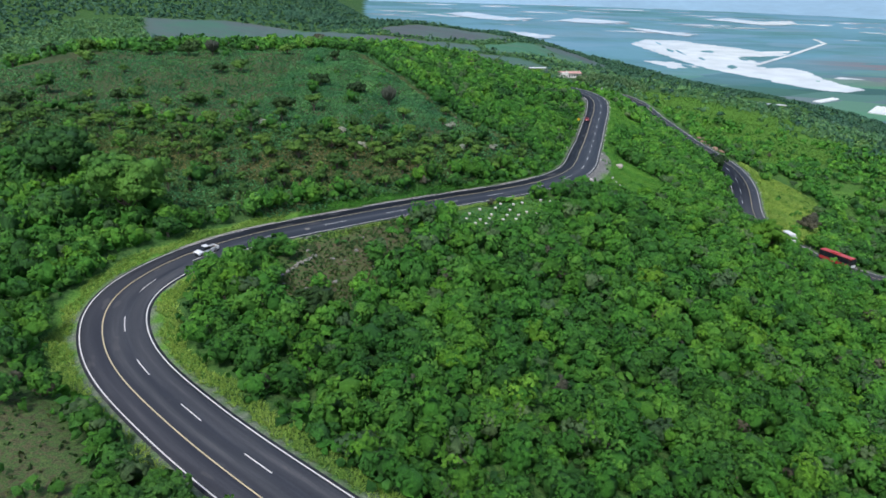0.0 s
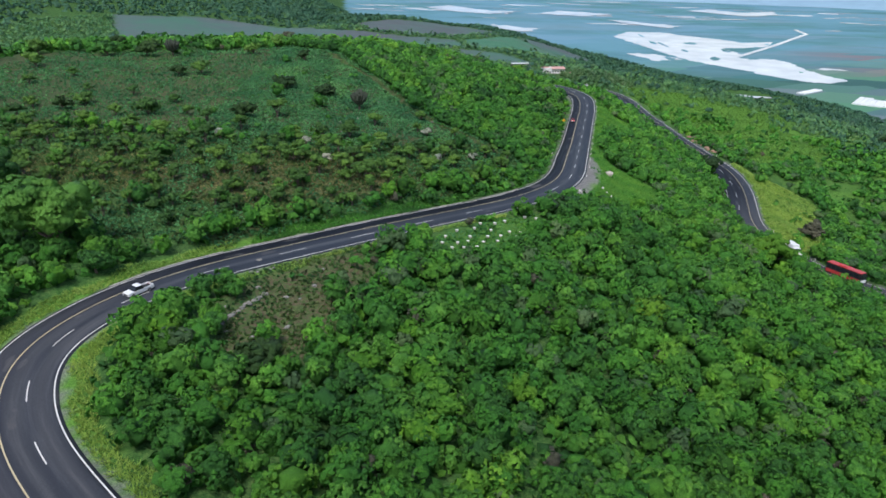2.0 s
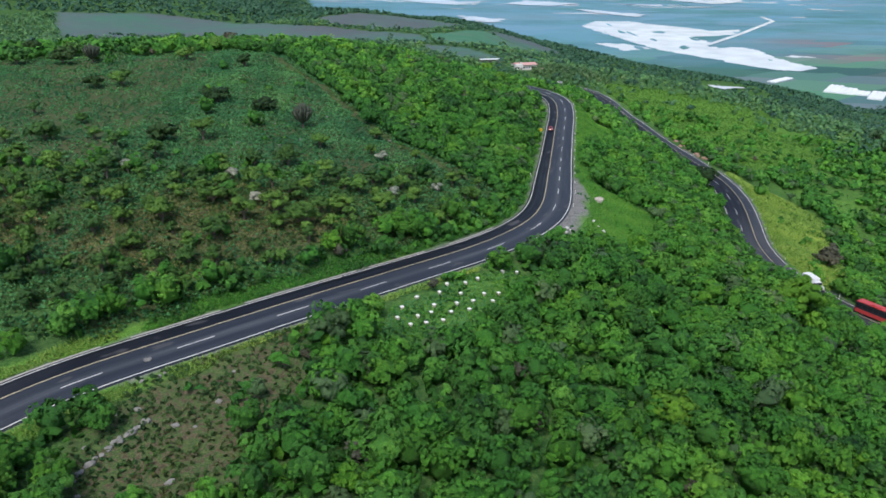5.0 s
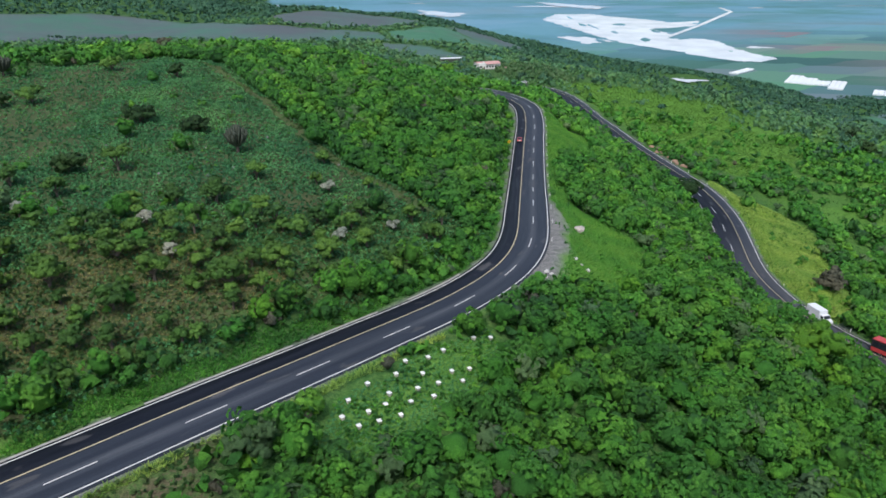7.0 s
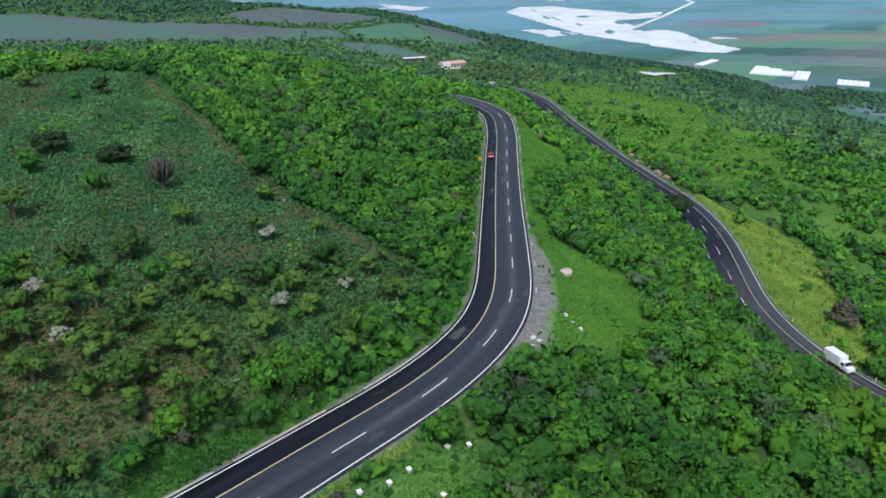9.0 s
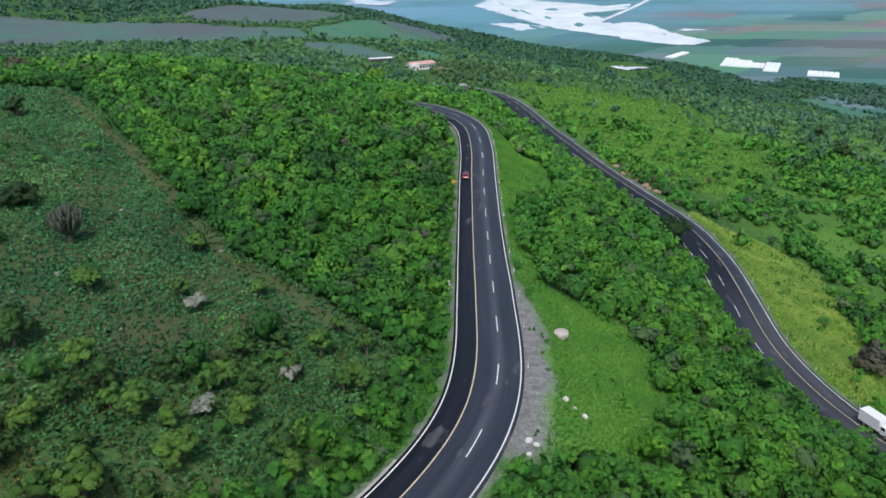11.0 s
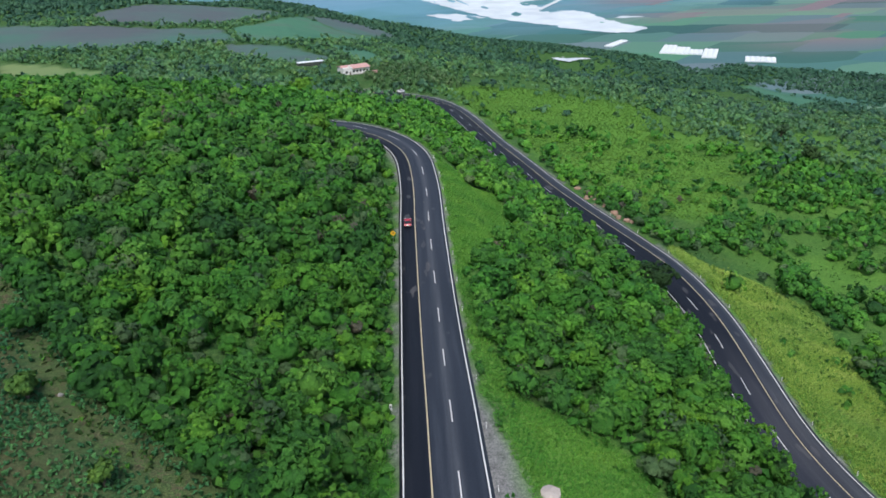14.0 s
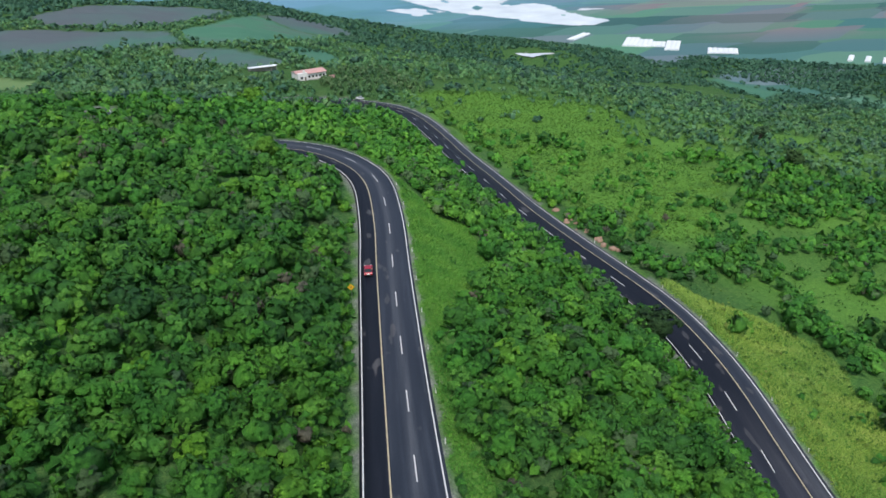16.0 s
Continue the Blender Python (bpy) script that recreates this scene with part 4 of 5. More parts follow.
for x, y, tall, wide, m, tint, lab in (
    (-70, 156, 16.0, 9.5, HIGHTREE, 0.85, "large bright green spreading tree above the road bend"),
    (-97, 180, 14, 9.0, HIGHTREE, 0.12, "large dark green tree on the field edge"),
    (-82, 150, 9.5, 6.5, HIGHTREE, 0.4, "round green tree beside the larger one"),
    (-60, 150, 4.5, 3.2, HIGHTREE, 0.3, "small green tree at the foot of a large one"),
):
    tree(x, y, tall, wide, m, tint, lab, 0.4, 22)
for x, y, tall, wide, m, tint, lab in (
    (-52.4, 306, 5.0, 4.6, DARKTREE, 0.4, "round dark green bush standing in the crop"),
    (-36, 299, 3.8, 4.2, DARKTREE, 0.3, "low dark green bush standing in the crop"),
    (-53.4, 361, 5.5, 3.6, DARKTREE, 0.6, "dark green tree at the top of the field"),
    (-79, 374, 5.2, 4.0, OLIVE, 0.9, "pale green umbrella tree at the top of the field"),
    (-74, 404, 5.5, 4.5, OLIVE, 1.0, "pale green spreading tree at the top of the field"),
    (-72, 424, 6.5, 5.5, DRYLEAF, 0.1, "grey-brown tree at the top of the field"),
    (-149, 276, 7.0, 5.0, HIGHTREE, 0.3, "round dark green tree on the open slope"),
    (-161, 337, 6.0, 4.6, OLIVE, 0.9, "pale flat-topped tree on the open slope"),
    (-146, 373, 7.0, 5.6, HIGHTREE, 0.35, "round green tree on the field's upper edge"),
    (-127, 371, 6.4, 5.5, DARKTREE, 0.9, "spreading dark tree on the field's upper edge"),
    (-91, 331, 5.2, 4.4, OLIVE, 0.6, "olive-green tree in the upper field"),
    (-99, 328, 4.6, 3.6, DARKTREE, 0.8, "dark green bush in the upper field"),
    (-120, 270, 4.6, 3.6, DARKTREE, 0.9, "dark umbrella-shaped tree on the open slope"),
    (-117, 281, 4.2, 3.6, OLIVE, 0.4, "olive umbrella-shaped tree on the open slope"),
    (-150, 254, 5.0, 4.0, DARKTREE, 0.7, "dark green tree on the open slope"),
    (-59, 266, 4.4, 4.6, DARKTREE, 0.9, "dark green clump of bushes at the crop's edge"),
    (-149, 307, 3.6, 2.6, OLIVE, 0.3, "small olive tree in the upper field"),
    (-90, 265, 5.0, 4.6, OLIVE, 0.3, "olive-green tree on the open slope"),
    (122.8, 327, 8.5, 6.2, DARKTREE, 0.5, "dark green round tree beside the lower road"),
    (48, 154, 5.5, 4.0, YELLOWTREE, 0.5, "yellow-green tree standing out of the scrub"),
    (17, 119, 5.0, 3.6, YELLOWTREE, 0.2, "yellow-green tree standing out of the scrub"),
    (97, 207, 9.0, 7.4, YELLOWTREE, 0.05, "bright green broad tree above the lower road"),
    (-23, 119, 4.6, 4.4, DARKTREE, 1.0, "round dark green bush at the foot of the bare slope"),
    (-8, 141, 4.4, 3.4, DARKTREE, 0.9, "dark bushy tree beside the bare slope"),
    (-5, 165, 5.0, 3.4, GREYSCRUB, 0.3, "grey-green feathery tree at the road edge"),
    (39, 200, 6.0, 4.4, HIGHTREE, 0.15, "dark green tree beside the road bend"),
    (-39.5, 129, 3.4, 2.8, HIGHTREE, 0.9, "bright green bush inside the road bend"),
    (138, 262, 6.0, 4.8, DRYLEAF, 0.3, "grey leafless bush beside the roadside grass"),
    (66, 562, 9.0, 7.0, YELLOWTREE, 0.2, "broad bright green tree standing over the scrub"),
    (311, 506, 10.0, 5.0, GREYSCRUB, 0.2, "tall grey-green tree on the lower hillside"),
    (289, 460, 9.0, 5.0, DARKTREE, 0.8, "tall dark green tree on the lower hillside"),
    (56, 420, 7.5, 5.5, YELLOWTREE, 0.1, "bright green round tree in the scrub"),
):
    tree(x, y, tall, wide, m, tint, lab, 0.45, 9)

for k, (x, y) in enumerate(((-250, 352), (-236, 348), (-218, 356), (-204, 352), (-190, 362), (-176, 370), (-163, 380), (-149, 397), (-133, 396), (-104, 396))):
    tree(x, y, 5.5 + 0.6 * (k % 4), 4.2 + 0.5 * (k % 3), (HIGHTREE, DARKTREE, OLIVE)[k % 3], 0.3 + 0.15 * (k % 4), "spreading tree in the line along the top of the field", 0.5, 9)
for k in range(9):
    p = beside(MAIN, -7.6 - 0.8 * (k % 3))[14 + 5 * k]
    tree(p[0], p[1], 4.6 + 0.5 * (k % 4), 3.2 + 0.4 * (k % 3), HIGHTREE, 0.55 + 0.12 * (k % 4), "bright green leafy shrub between the road and the field", 0.3, 9, "shrub", 0.8, "roadside_shrub")

# organ-pipe cactus: a cluster of upright ribs
def cactus(x, y, tall, wide, label):
    r = np.random.default_rng(int(abs(x) * 10))
    z = float(height(x, y)[0])
    root = new("cactus")
    root.location = (x, y, z - 0.1)
    limbs("trunk", [([(0, 0, 0), (0, 0, 0.3 * tall)], (0.4, 0.35))], BARK, root)
    for k in range(54):
        a, q = r.uniform(0, 6.28), wide * np.sqrt(r.uniform(0, 1))
        h = tall * r.uniform(0.8, 1.02) * (1 - 0.25 * (q / wide) ** 2)
        bx, by = q * np.cos(a), q * np.sin(a)
        limbs("stem", [([(0.15 * bx, 0.15 * by, 0.25 * tall), (0.75 * bx, 0.75 * by, 0.45 * tall), (bx, by, 0.7 * tall), (bx, by, h), (bx, by, h + 0.1)], (0.2, 0.27, 0.27, 0.22, 0.02))], CACTUS, root)
    return tagged(root, label, "cactus")


CACTUS = plain("cactus_skin", (0.045, 0.06, 0.04), 0.7, 0, 0.4, 2)
cactus(-21.6, 278, 7.6, 3.0, "tall dark candelabra cactus standing in the crop")
cactus(-115, 370, 8.0, 3.4, "tall dark candelabra cactus at the top of the field")

# thorn bushes on the open slope: those beside the road bend, then the scattered ones further off
THORNS = ((-48, 267, 3.6), (-15, 260, 3.0), (0, 277, 2.6), (-1, 258, 1.9), (9, 241, 2.5), (11, 258, 1.8), (20, 242, 2.5), (-30, 245, 2.7), (-22, 246, 3.6), (-27, 226, 3.0), (-17, 221, 2.9), (-20, 214, 3.0), (-13, 206, 3.6), (-6, 214, 3.4), (-8, 234, 2.6), (-3, 228, 2.7), (0, 236, 2.6), (-12, 240, 2.6), (-38, 241, 2.8), (-40, 228, 3.0), (-34, 216, 3.2), (-26, 208, 3.0), (-42, 206, 3.2), (-30, 198, 3.0), (10, 226, 2.6), (3, 219, 2.8), (-56, 250, 3.0), (-68, 256, 2.8), (-62, 232, 3.2), (-54, 216, 3.0), (-76, 238, 3.2), (-70, 214, 2.6), (-84, 222, 3.0), (-96, 232, 3.0), (-88, 246, 3.2), (-104, 250, 3.0), (-112, 236, 3.0), (-120, 246, 3.4), (-128, 256, 3.2), (-134, 240, 3.0), (-100, 264, 2.6), (-78, 268, 2.4), (-132, 274, 2.4), (-88, 286, 2.2), (-106, 296, 2.4), (-124, 300, 2.0), (-138, 320, 2.2))
for k, (x, y, wide) in enumerate(THORNS):
    tree(x, y, 1.6 * wide * rng.uniform(0.85, 1.2), 1.1 * wide, OLIVE, rng.uniform(0.05, 0.9), "flat-topped olive-green thorn bush on the dry slope", 0.3, 7, "bush", 0.65, "thorn_bush")
for k, (x, y) in enumerate(zip(*spots(-150, 30, 176, 262, 6.8))):
    px, py = np.array([x]), np.array([y])
    close = min(math.hypot(x - a, y - b) for a, b, _ in THORNS)
    if road_gap(px, py)[0][0] < 12 or close < 4 or inside(px, py, SLOPE)[0] < 0.5 or math.hypot(x + 70, y - 156) < 16:
        continue
    tree(x, y, rng.uniform(2.6, 4.4), rng.uniform(1.6, 2.9), OLIVE, rng.uniform(0.1, 0.9), "small olive-green thorn bush on the dry slope", 0.34, 5, "bush", 0.68, "thorn_bush")


# ---------------------------------------------------------------- water and farms on the plain
def sheet(name, poly, z, material, label, wob=0.0, category="water"):
    p = np.array(poly, float)
    if wob:
        q, own = [], np.random.default_rng(int(abs(p[0, 0])))
        for a, b in zip(p, np.roll(p, -1, 0)):
            for t in np.linspace(0, 1, 7, endpoint=False):
                q.append(a + (b - a) * t + np.clip(own.normal(0, wob, 2), -1.5 * wob, 1.5 * wob) * (t > 0))
        p = np.array(q)
    bm = bmesh.new()
    f = bm.faces.new([bm.verts.new((*c, z)) for c in p])
    if f.normal.z < 0:
        f.normal_flip()
    bmesh.ops.triangulate(bm, faces=bm.faces[:])
    me = bpy.data.meshes.new(name)
    bm.to_mesh(me)
    bm.free()
    me.materials.append(material)
    return tagged(new(name, me), label, category, kind="structure")


LAKE = [(622, 2575), (700, 2740), (826, 2740), (876, 2642), (959, 2544), (1005, 2445), (1120, 2480), (1048, 2353), (942, 2307), (880, 2291), (894, 2160), (845, 2078), (942, 2062), (956, 1995), (940, 1880), (945, 1819), (960, 1716), (900, 1674), (849, 1702), (796, 1790), (755, 1898), (694, 2018), (663, 2232), (648, 2366)]
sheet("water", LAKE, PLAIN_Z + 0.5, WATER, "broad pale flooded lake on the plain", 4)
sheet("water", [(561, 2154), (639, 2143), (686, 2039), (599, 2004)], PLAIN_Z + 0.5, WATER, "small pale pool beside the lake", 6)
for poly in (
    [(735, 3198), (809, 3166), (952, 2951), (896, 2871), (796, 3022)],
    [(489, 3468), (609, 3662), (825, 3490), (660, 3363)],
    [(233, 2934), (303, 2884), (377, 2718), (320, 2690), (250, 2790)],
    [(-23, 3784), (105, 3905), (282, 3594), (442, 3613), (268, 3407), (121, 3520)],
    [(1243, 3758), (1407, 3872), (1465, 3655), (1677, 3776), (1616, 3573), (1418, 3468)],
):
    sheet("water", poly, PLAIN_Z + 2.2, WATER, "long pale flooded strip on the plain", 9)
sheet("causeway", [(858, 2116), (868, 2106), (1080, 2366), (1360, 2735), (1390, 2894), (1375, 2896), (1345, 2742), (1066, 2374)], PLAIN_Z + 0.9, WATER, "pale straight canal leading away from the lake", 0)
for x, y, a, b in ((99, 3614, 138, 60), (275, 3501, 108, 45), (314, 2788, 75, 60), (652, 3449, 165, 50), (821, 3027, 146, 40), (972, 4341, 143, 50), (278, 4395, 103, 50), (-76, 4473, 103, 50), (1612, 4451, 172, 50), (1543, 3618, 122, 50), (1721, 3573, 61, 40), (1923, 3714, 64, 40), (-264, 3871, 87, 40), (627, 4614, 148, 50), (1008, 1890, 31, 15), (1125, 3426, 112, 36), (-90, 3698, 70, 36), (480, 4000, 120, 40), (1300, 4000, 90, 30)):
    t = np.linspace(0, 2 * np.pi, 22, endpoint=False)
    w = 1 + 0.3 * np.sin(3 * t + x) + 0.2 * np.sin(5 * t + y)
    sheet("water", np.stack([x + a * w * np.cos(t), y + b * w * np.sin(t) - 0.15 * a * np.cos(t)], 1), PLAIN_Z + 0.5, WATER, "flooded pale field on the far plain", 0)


streak = np.random.default_rng(5)
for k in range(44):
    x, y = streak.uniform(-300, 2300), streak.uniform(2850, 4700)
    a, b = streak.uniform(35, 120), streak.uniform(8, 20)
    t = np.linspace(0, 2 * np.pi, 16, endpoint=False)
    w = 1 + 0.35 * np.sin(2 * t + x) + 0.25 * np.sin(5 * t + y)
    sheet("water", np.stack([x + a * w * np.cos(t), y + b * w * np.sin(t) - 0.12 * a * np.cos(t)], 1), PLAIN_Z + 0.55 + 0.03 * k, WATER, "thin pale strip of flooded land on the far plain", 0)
# ---------------------------------------------------------------- built things
def part(name, bm, material, parent, label=""):
    me = bpy.data.meshes.new(name)
    bm.to_mesh(me)
    bm.free()
    me.materials.append(material)
    ob = new(name, me)
    ob.parent = parent
    if label:
        tagged(ob, label)
    return ob


def box(x0, x1, y0, y1, z0, z1, edge=0.0, taper=0.0):
    """A block with rounded edges; taper draws the top in along x and y."""
    bm = bmesh.new()
    bmesh.ops.create_cube(bm, size=1)
    for v in bm.verts:
        top = v.co.z > 0
        v.co.x = (x0 if v.co.x < 0 else x1) - (taper * (1 if v.co.x > 0 else -1) if top else 0)
        v.co.y = (y0 if v.co.y < 0 else y1) - (taper * (1 if v.co.y > 0 else -1) if top else 0)
        v.co.z = z1 if top else z0
    if edge:
        bmesh.ops.bevel(bm, geom=bm.edges[:], offset=edge, segments=2, affect="EDGES")
    return bm


def prism(profile, half, edge=0.0, draw=None):
    """A shape of the given side profile (y, z), 2 * half wide; draw(z) narrows it upwards."""
    bm = bmesh.new()
    k = draw or (lambda z: 1.0)
    a = [bm.verts.new((-half * k(z), y, z)) for y, z in profile]
    b = [bm.verts.new((half * k(z), y, z)) for y, z in profile]
    bm.faces.new(a)
    bm.faces.new(b[::-1])
    for i in range(len(a)):
        j = (i + 1) % len(a)
        bm.faces.new((a[j], a[i], b[i], b[j]))
    bmesh.ops.recalc_face_normals(bm, faces=bm.faces[:])
    if edge:
        bmesh.ops.bevel(bm, geom=[e for e in bm.edges if e.calc_face_angle(0) > 0.4], offset=edge, segments=2, affect="EDGES")
    return bm


def drum(radius, width, x, y, z, sides=20, edge=0.03):
    """A wheel-like cylinder lying across the x axis."""
    bm = bmesh.new()
    bmesh.ops.create_cone(bm, cap_ends=True, segments=sides, radius1=radius, radius2=radius, depth=width)
    bmesh.ops.bevel(bm, geom=[e for e in bm.edges if e.calc_face_angle(0) > 1.0], offset=edge, segments=1, affect="EDGES")
    bmesh.ops.rotate(bm, verts=bm.verts, matrix=Matrix.Rotation(radians(90), 3, "Y"))
    bmesh.ops.translate(bm, verts=bm.verts, vec=(x, y, z))
    return bm


def pane(corners, thick=0.02):
    bm = bmesh.new()
    f = bm.faces.new([bm.verts.new(c) for c in corners])
    r = bmesh.ops.extrude_face_region(bm, geom=[f])
    bm.normal_update()
    n = f.normal * thick
    bmesh.ops.translate(bm, verts=[v for v in r["geom"] if isinstance(v, bmesh.types.BMVert)], vec=n)
    return bm


def wheels(root, xs, ys, radius, width):
    for y in ys:
        for x in xs:
            w = part("wheel", drum(radius, width, x, y, radius), RUBBER, root)
            part("rim", drum(radius * 0.58, width + 0.03, x, y, radius, 14, 0.01), CHROME, w, "dull metal wheel rim")


def lights(root, half, front, back, z):
    for s in (-1, 1):
        part("headlight", box(s * half - 0.2, s * half + 0.2, front - 0.05, front + 0.03, z, z + 0.16, 0.03), LAMPWHITE, root, "clear headlight lens")
        part("tail_light", box(s * half - 0.17, s * half + 0.17, back - 0.03, back + 0.05, z + 0.05, z + 0.25, 0.03), LAMPRED, root, "red tail light lens")


def sedan(paint, label):
    root = new("car")
    part("body", prism([(-2.2, 0.35), (-2.22, 0.75), (-2.05, 0.95), (-1.2, 0.98), (0.85, 0.95), (1.9, 0.82), (2.2, 0.6), (2.18, 0.32), (1.6, 0.25), (-1.6, 0.25)], 0.87, 0.07), paint, root)
    part("cabin", prism([(-1.75, 0.95), (-1.05, 1.42), (0.1, 1.44), (0.95, 0.95)], 0.8, 0.05, lambda z: 1.0 if z < 1 else 0.8), GLASS, root, "dark tinted car windows")
    part("roof", prism([(-1.08, 1.41), (-0.95, 1.47), (0.0, 1.48), (0.12, 1.42)], 0.66, 0.02), paint, root)
    for s in (-1, 1):
        part("pillar", prism([(-0.35, 0.95), (-0.28, 1.44), (-0.2, 1.44), (-0.25, 0.95)], 0.02), BLACKTRIM, root).location = (s * 0.74, 0, 0)
        part("mirror", box(s * 0.95 - 0.09, s * 0.95 + 0.09, 0.62, 0.75, 0.95, 1.08, 0.03), paint, root)
    part("bumper", box(-0.8, 0.8, -2.28, -2.15, 0.35, 0.55, 0.04), BLACKTRIM, root)
    part("number_plate", box(-0.22, 0.22, -2.26, -2.23, 0.62, 0.74), LAMPWHITE, root, "blank pale plate")
    wheels(root, (-0.78, 0.78), (-1.35, 1.35), 0.32, 0.2)
    lights(root, 0.62, 2.17, -2.2, 0.58)
    return tagged(root, label, "car")


def pickup(label):
    root = new("pickup_truck")
    part("body", prism([(-2.6, 0.45), (-2.62, 0.72), (0.3, 0.74), (0.35, 1.02), (1.35, 1.02), (2.45, 0.92), (2.6, 0.7), (2.58, 0.42), (1.9, 0.32), (-2.0, 0.34)], 0.92, 0.06), WHITEPAINT, root)
    part("cabin", prism([(-0.55, 1.0), (-0.42, 1.66), (0.65, 1.68), (1.4, 1.0)], 0.86, 0.05, lambda z: 1.0 if z < 1.1 else 0.82), GLASS, root, "dark pickup cab windows")
    part("roof", prism([(-0.48, 1.64), (-0.4, 1.73), (0.58, 1.74), (0.7, 1.66)], 0.74, 0.03), WHITEPAINT, root)
    for s in (-1, 1):
        part("bed_side", box(s * 0.88 - 0.06, s * 0.88 + 0.06, -2.6, -0.5, 0.7, 1.08, 0.03), WHITEPAINT, root)
        part("door", box(s * 0.92 - 0.02, s * 0.92 + 0.02, -0.45, 0.75, 0.5, 1.03, 0.02), WHITEPAINT, root)
        part("mirror", box(s * 1.03 - 0.1, s * 1.03 + 0.1, 0.95, 1.08, 1.02, 1.2, 0.03), BLACKTRIM, root)
    part("tailgate", box(-0.86, 0.86, -2.64, -2.56, 0.7, 1.06, 0.02), WHITEPAINT, root)
    part("bed_floor", box(-0.8, 0.8, -2.5, -0.55, 0.72, 0.78, 0.0), BLACKTRIM, root, "dark load bed liner")
    part("grille", box(-0.55, 0.55, 2.55, 2.63, 0.5, 0.78, 0.03), BLACKTRIM, root)
    wheels(root, (-0.82, 0.82), (-1.65, 1.65), 0.37, 0.24)
    lights(root, 0.72, 2.55, -2.6, 0.68)
    return tagged(root, label, "pickup truck")


def box_truck(label):
    root = new("box_truck")
    part("chassis", box(-0.5, 0.5, -3.4, 3.2, 0.55, 0.8, 0.04), BLACKTRIM, root)
    cargo = part("cargo_box", box(-1.15, 1.15, -3.5, 1.2, 0.85, 3.15, 0.06), WHITEPAINT, root, "white cargo box")
    for y in np.linspace(-3.2, 0.9, 6):
        for s in (-1, 1):
            part("rib", box(s * 1.16 - 0.02, s * 1.16 + 0.02, y - 0.04, y + 0.04, 0.9, 3.1), WHITEPAINT, cargo)
    part("cab", prism([(1.3, 0.55), (1.3, 2.3), (2.2, 2.35), (2.75, 1.55), (3.55, 1.4), (3.7, 0.9), (3.65, 0.5)], 1.0, 0.08), WHITEPAINT, root)
    part("windscreen", pane([(-0.85, 2.28, 2.27), (0.85, 2.28, 2.27), (0.9, 2.76, 1.62), (-0.9, 2.76, 1.62)], 0.03), GLASS, root, "dark windscreen")
    for s in (-1, 1):
        part("side_window", box(s * 1.01 - 0.01, s * 1.01 + 0.01, 1.5, 2.4, 1.55, 2.15, 0.0), GLASS, root)
    part("bumper", box(-1.0, 1.0, 3.6, 3.78, 0.45, 0.75, 0.05), CHROME, root)
    wheels(root, (-0.9, 0.9), (-2.1, 2.6), 0.45, 0.28)
    lights(root, 0.75, 3.68, -3.5, 0.95)
    return tagged(root, label, "truck")


def coach(label):
    red = plain("red_coach_paint", (0.5, 0.06, 0.06), 0.35, 0, 0.12)
    root = new("coach")
    part("body", box(-1.27, 1.27, -5.9, 5.9, 0.4, 3.3, 0.16), BLACKTRIM, root, "dark lower coach body")
    part("roof", box(-1.22, 1.22, -5.8, 5.8, 3.22, 3.42, 0.09), red, root, "faded red roof")
    for s in (-1, 1):
        part("side_panel", box(s * 1.28 - 0.015, s * 1.28 + 0.015, -5.7, 5.6, 0.5, 1.5, 0.0), red, root, "red lower side panel")
        for k in range(7):
            part("side_window", box(s * 1.285 - 0.012, s * 1.285 + 0.012, -5.4 + 1.5 * k, -4.05 + 1.5 * k, 1.75, 2.85), GLASS, root)
        part("mirror", box(s * 1.45 - 0.12, s * 1.45 + 0.12, 5.75, 5.95, 2.2, 2.7, 0.04), BLACKTRIM, root)
    part("windscreen", box(-1.1, 1.1, 5.86, 5.93, 1.4, 2.9, 0.0), GLASS, root, "large dark windscreen")
    part("front_panel", box(-1.15, 1.15, 5.87, 5.95, 0.45, 1.3, 0.03), WHITEPAINT, root, "pale front panel")
    part("roof_unit", box(-0.8, 0.8, -2.0, 0.6, 3.4, 3.62, 0.06), red, root)
    wheels(root, (-1.12, 1.12), (-3.6, 3.7), 0.5, 0.3)
    lights(root, 0.9, 5.93, -5.9, 0.7)
    return tagged(root, label, "bus")


def on_road(root, line, x, y, off, turn=False):
    k = int(np.hypot(line[:, 0] - x, line[:, 1] - y).argmin())
    k = min(max(k, 2), len(line) - 3)
    d = line[k + 2] - line[k - 2]
    d = d / np.linalg.norm(d[:2])
    p = line[k] + np.array((d[1], -d[0], 0)) * off
    yaw = math.degrees(math.atan2(-d[0], d[1])) + (180 if turn else 0)
    pitch = math.degrees(math.atan(d[2])) * (-1 if turn else 1)
    root.matrix_world = pose(p[0], p[1], p[2] + 0.02, pitch, 0, yaw)


on_road(sedan(REDPAINT, "dark red saloon car driving on the asphalt road"), MAIN, 68.5, 351, -1.75)
on_road(pickup("white pickup truck with an open bed on the road bend"), MAIN, -45.8, 139.6, 2.6, True)
on_road(box_truck("white box truck driving on the lower road"), LOWER, 119.3, 241, 1.7, True)
on_road(coach("red and black coach on the lower road"), LOWER, 125.0, 219, 1.7, True)
on_road(sedan(WHITEPAINT, "white car stopped at the roadside near the house"), LOWER, 121, 593, 5.2)


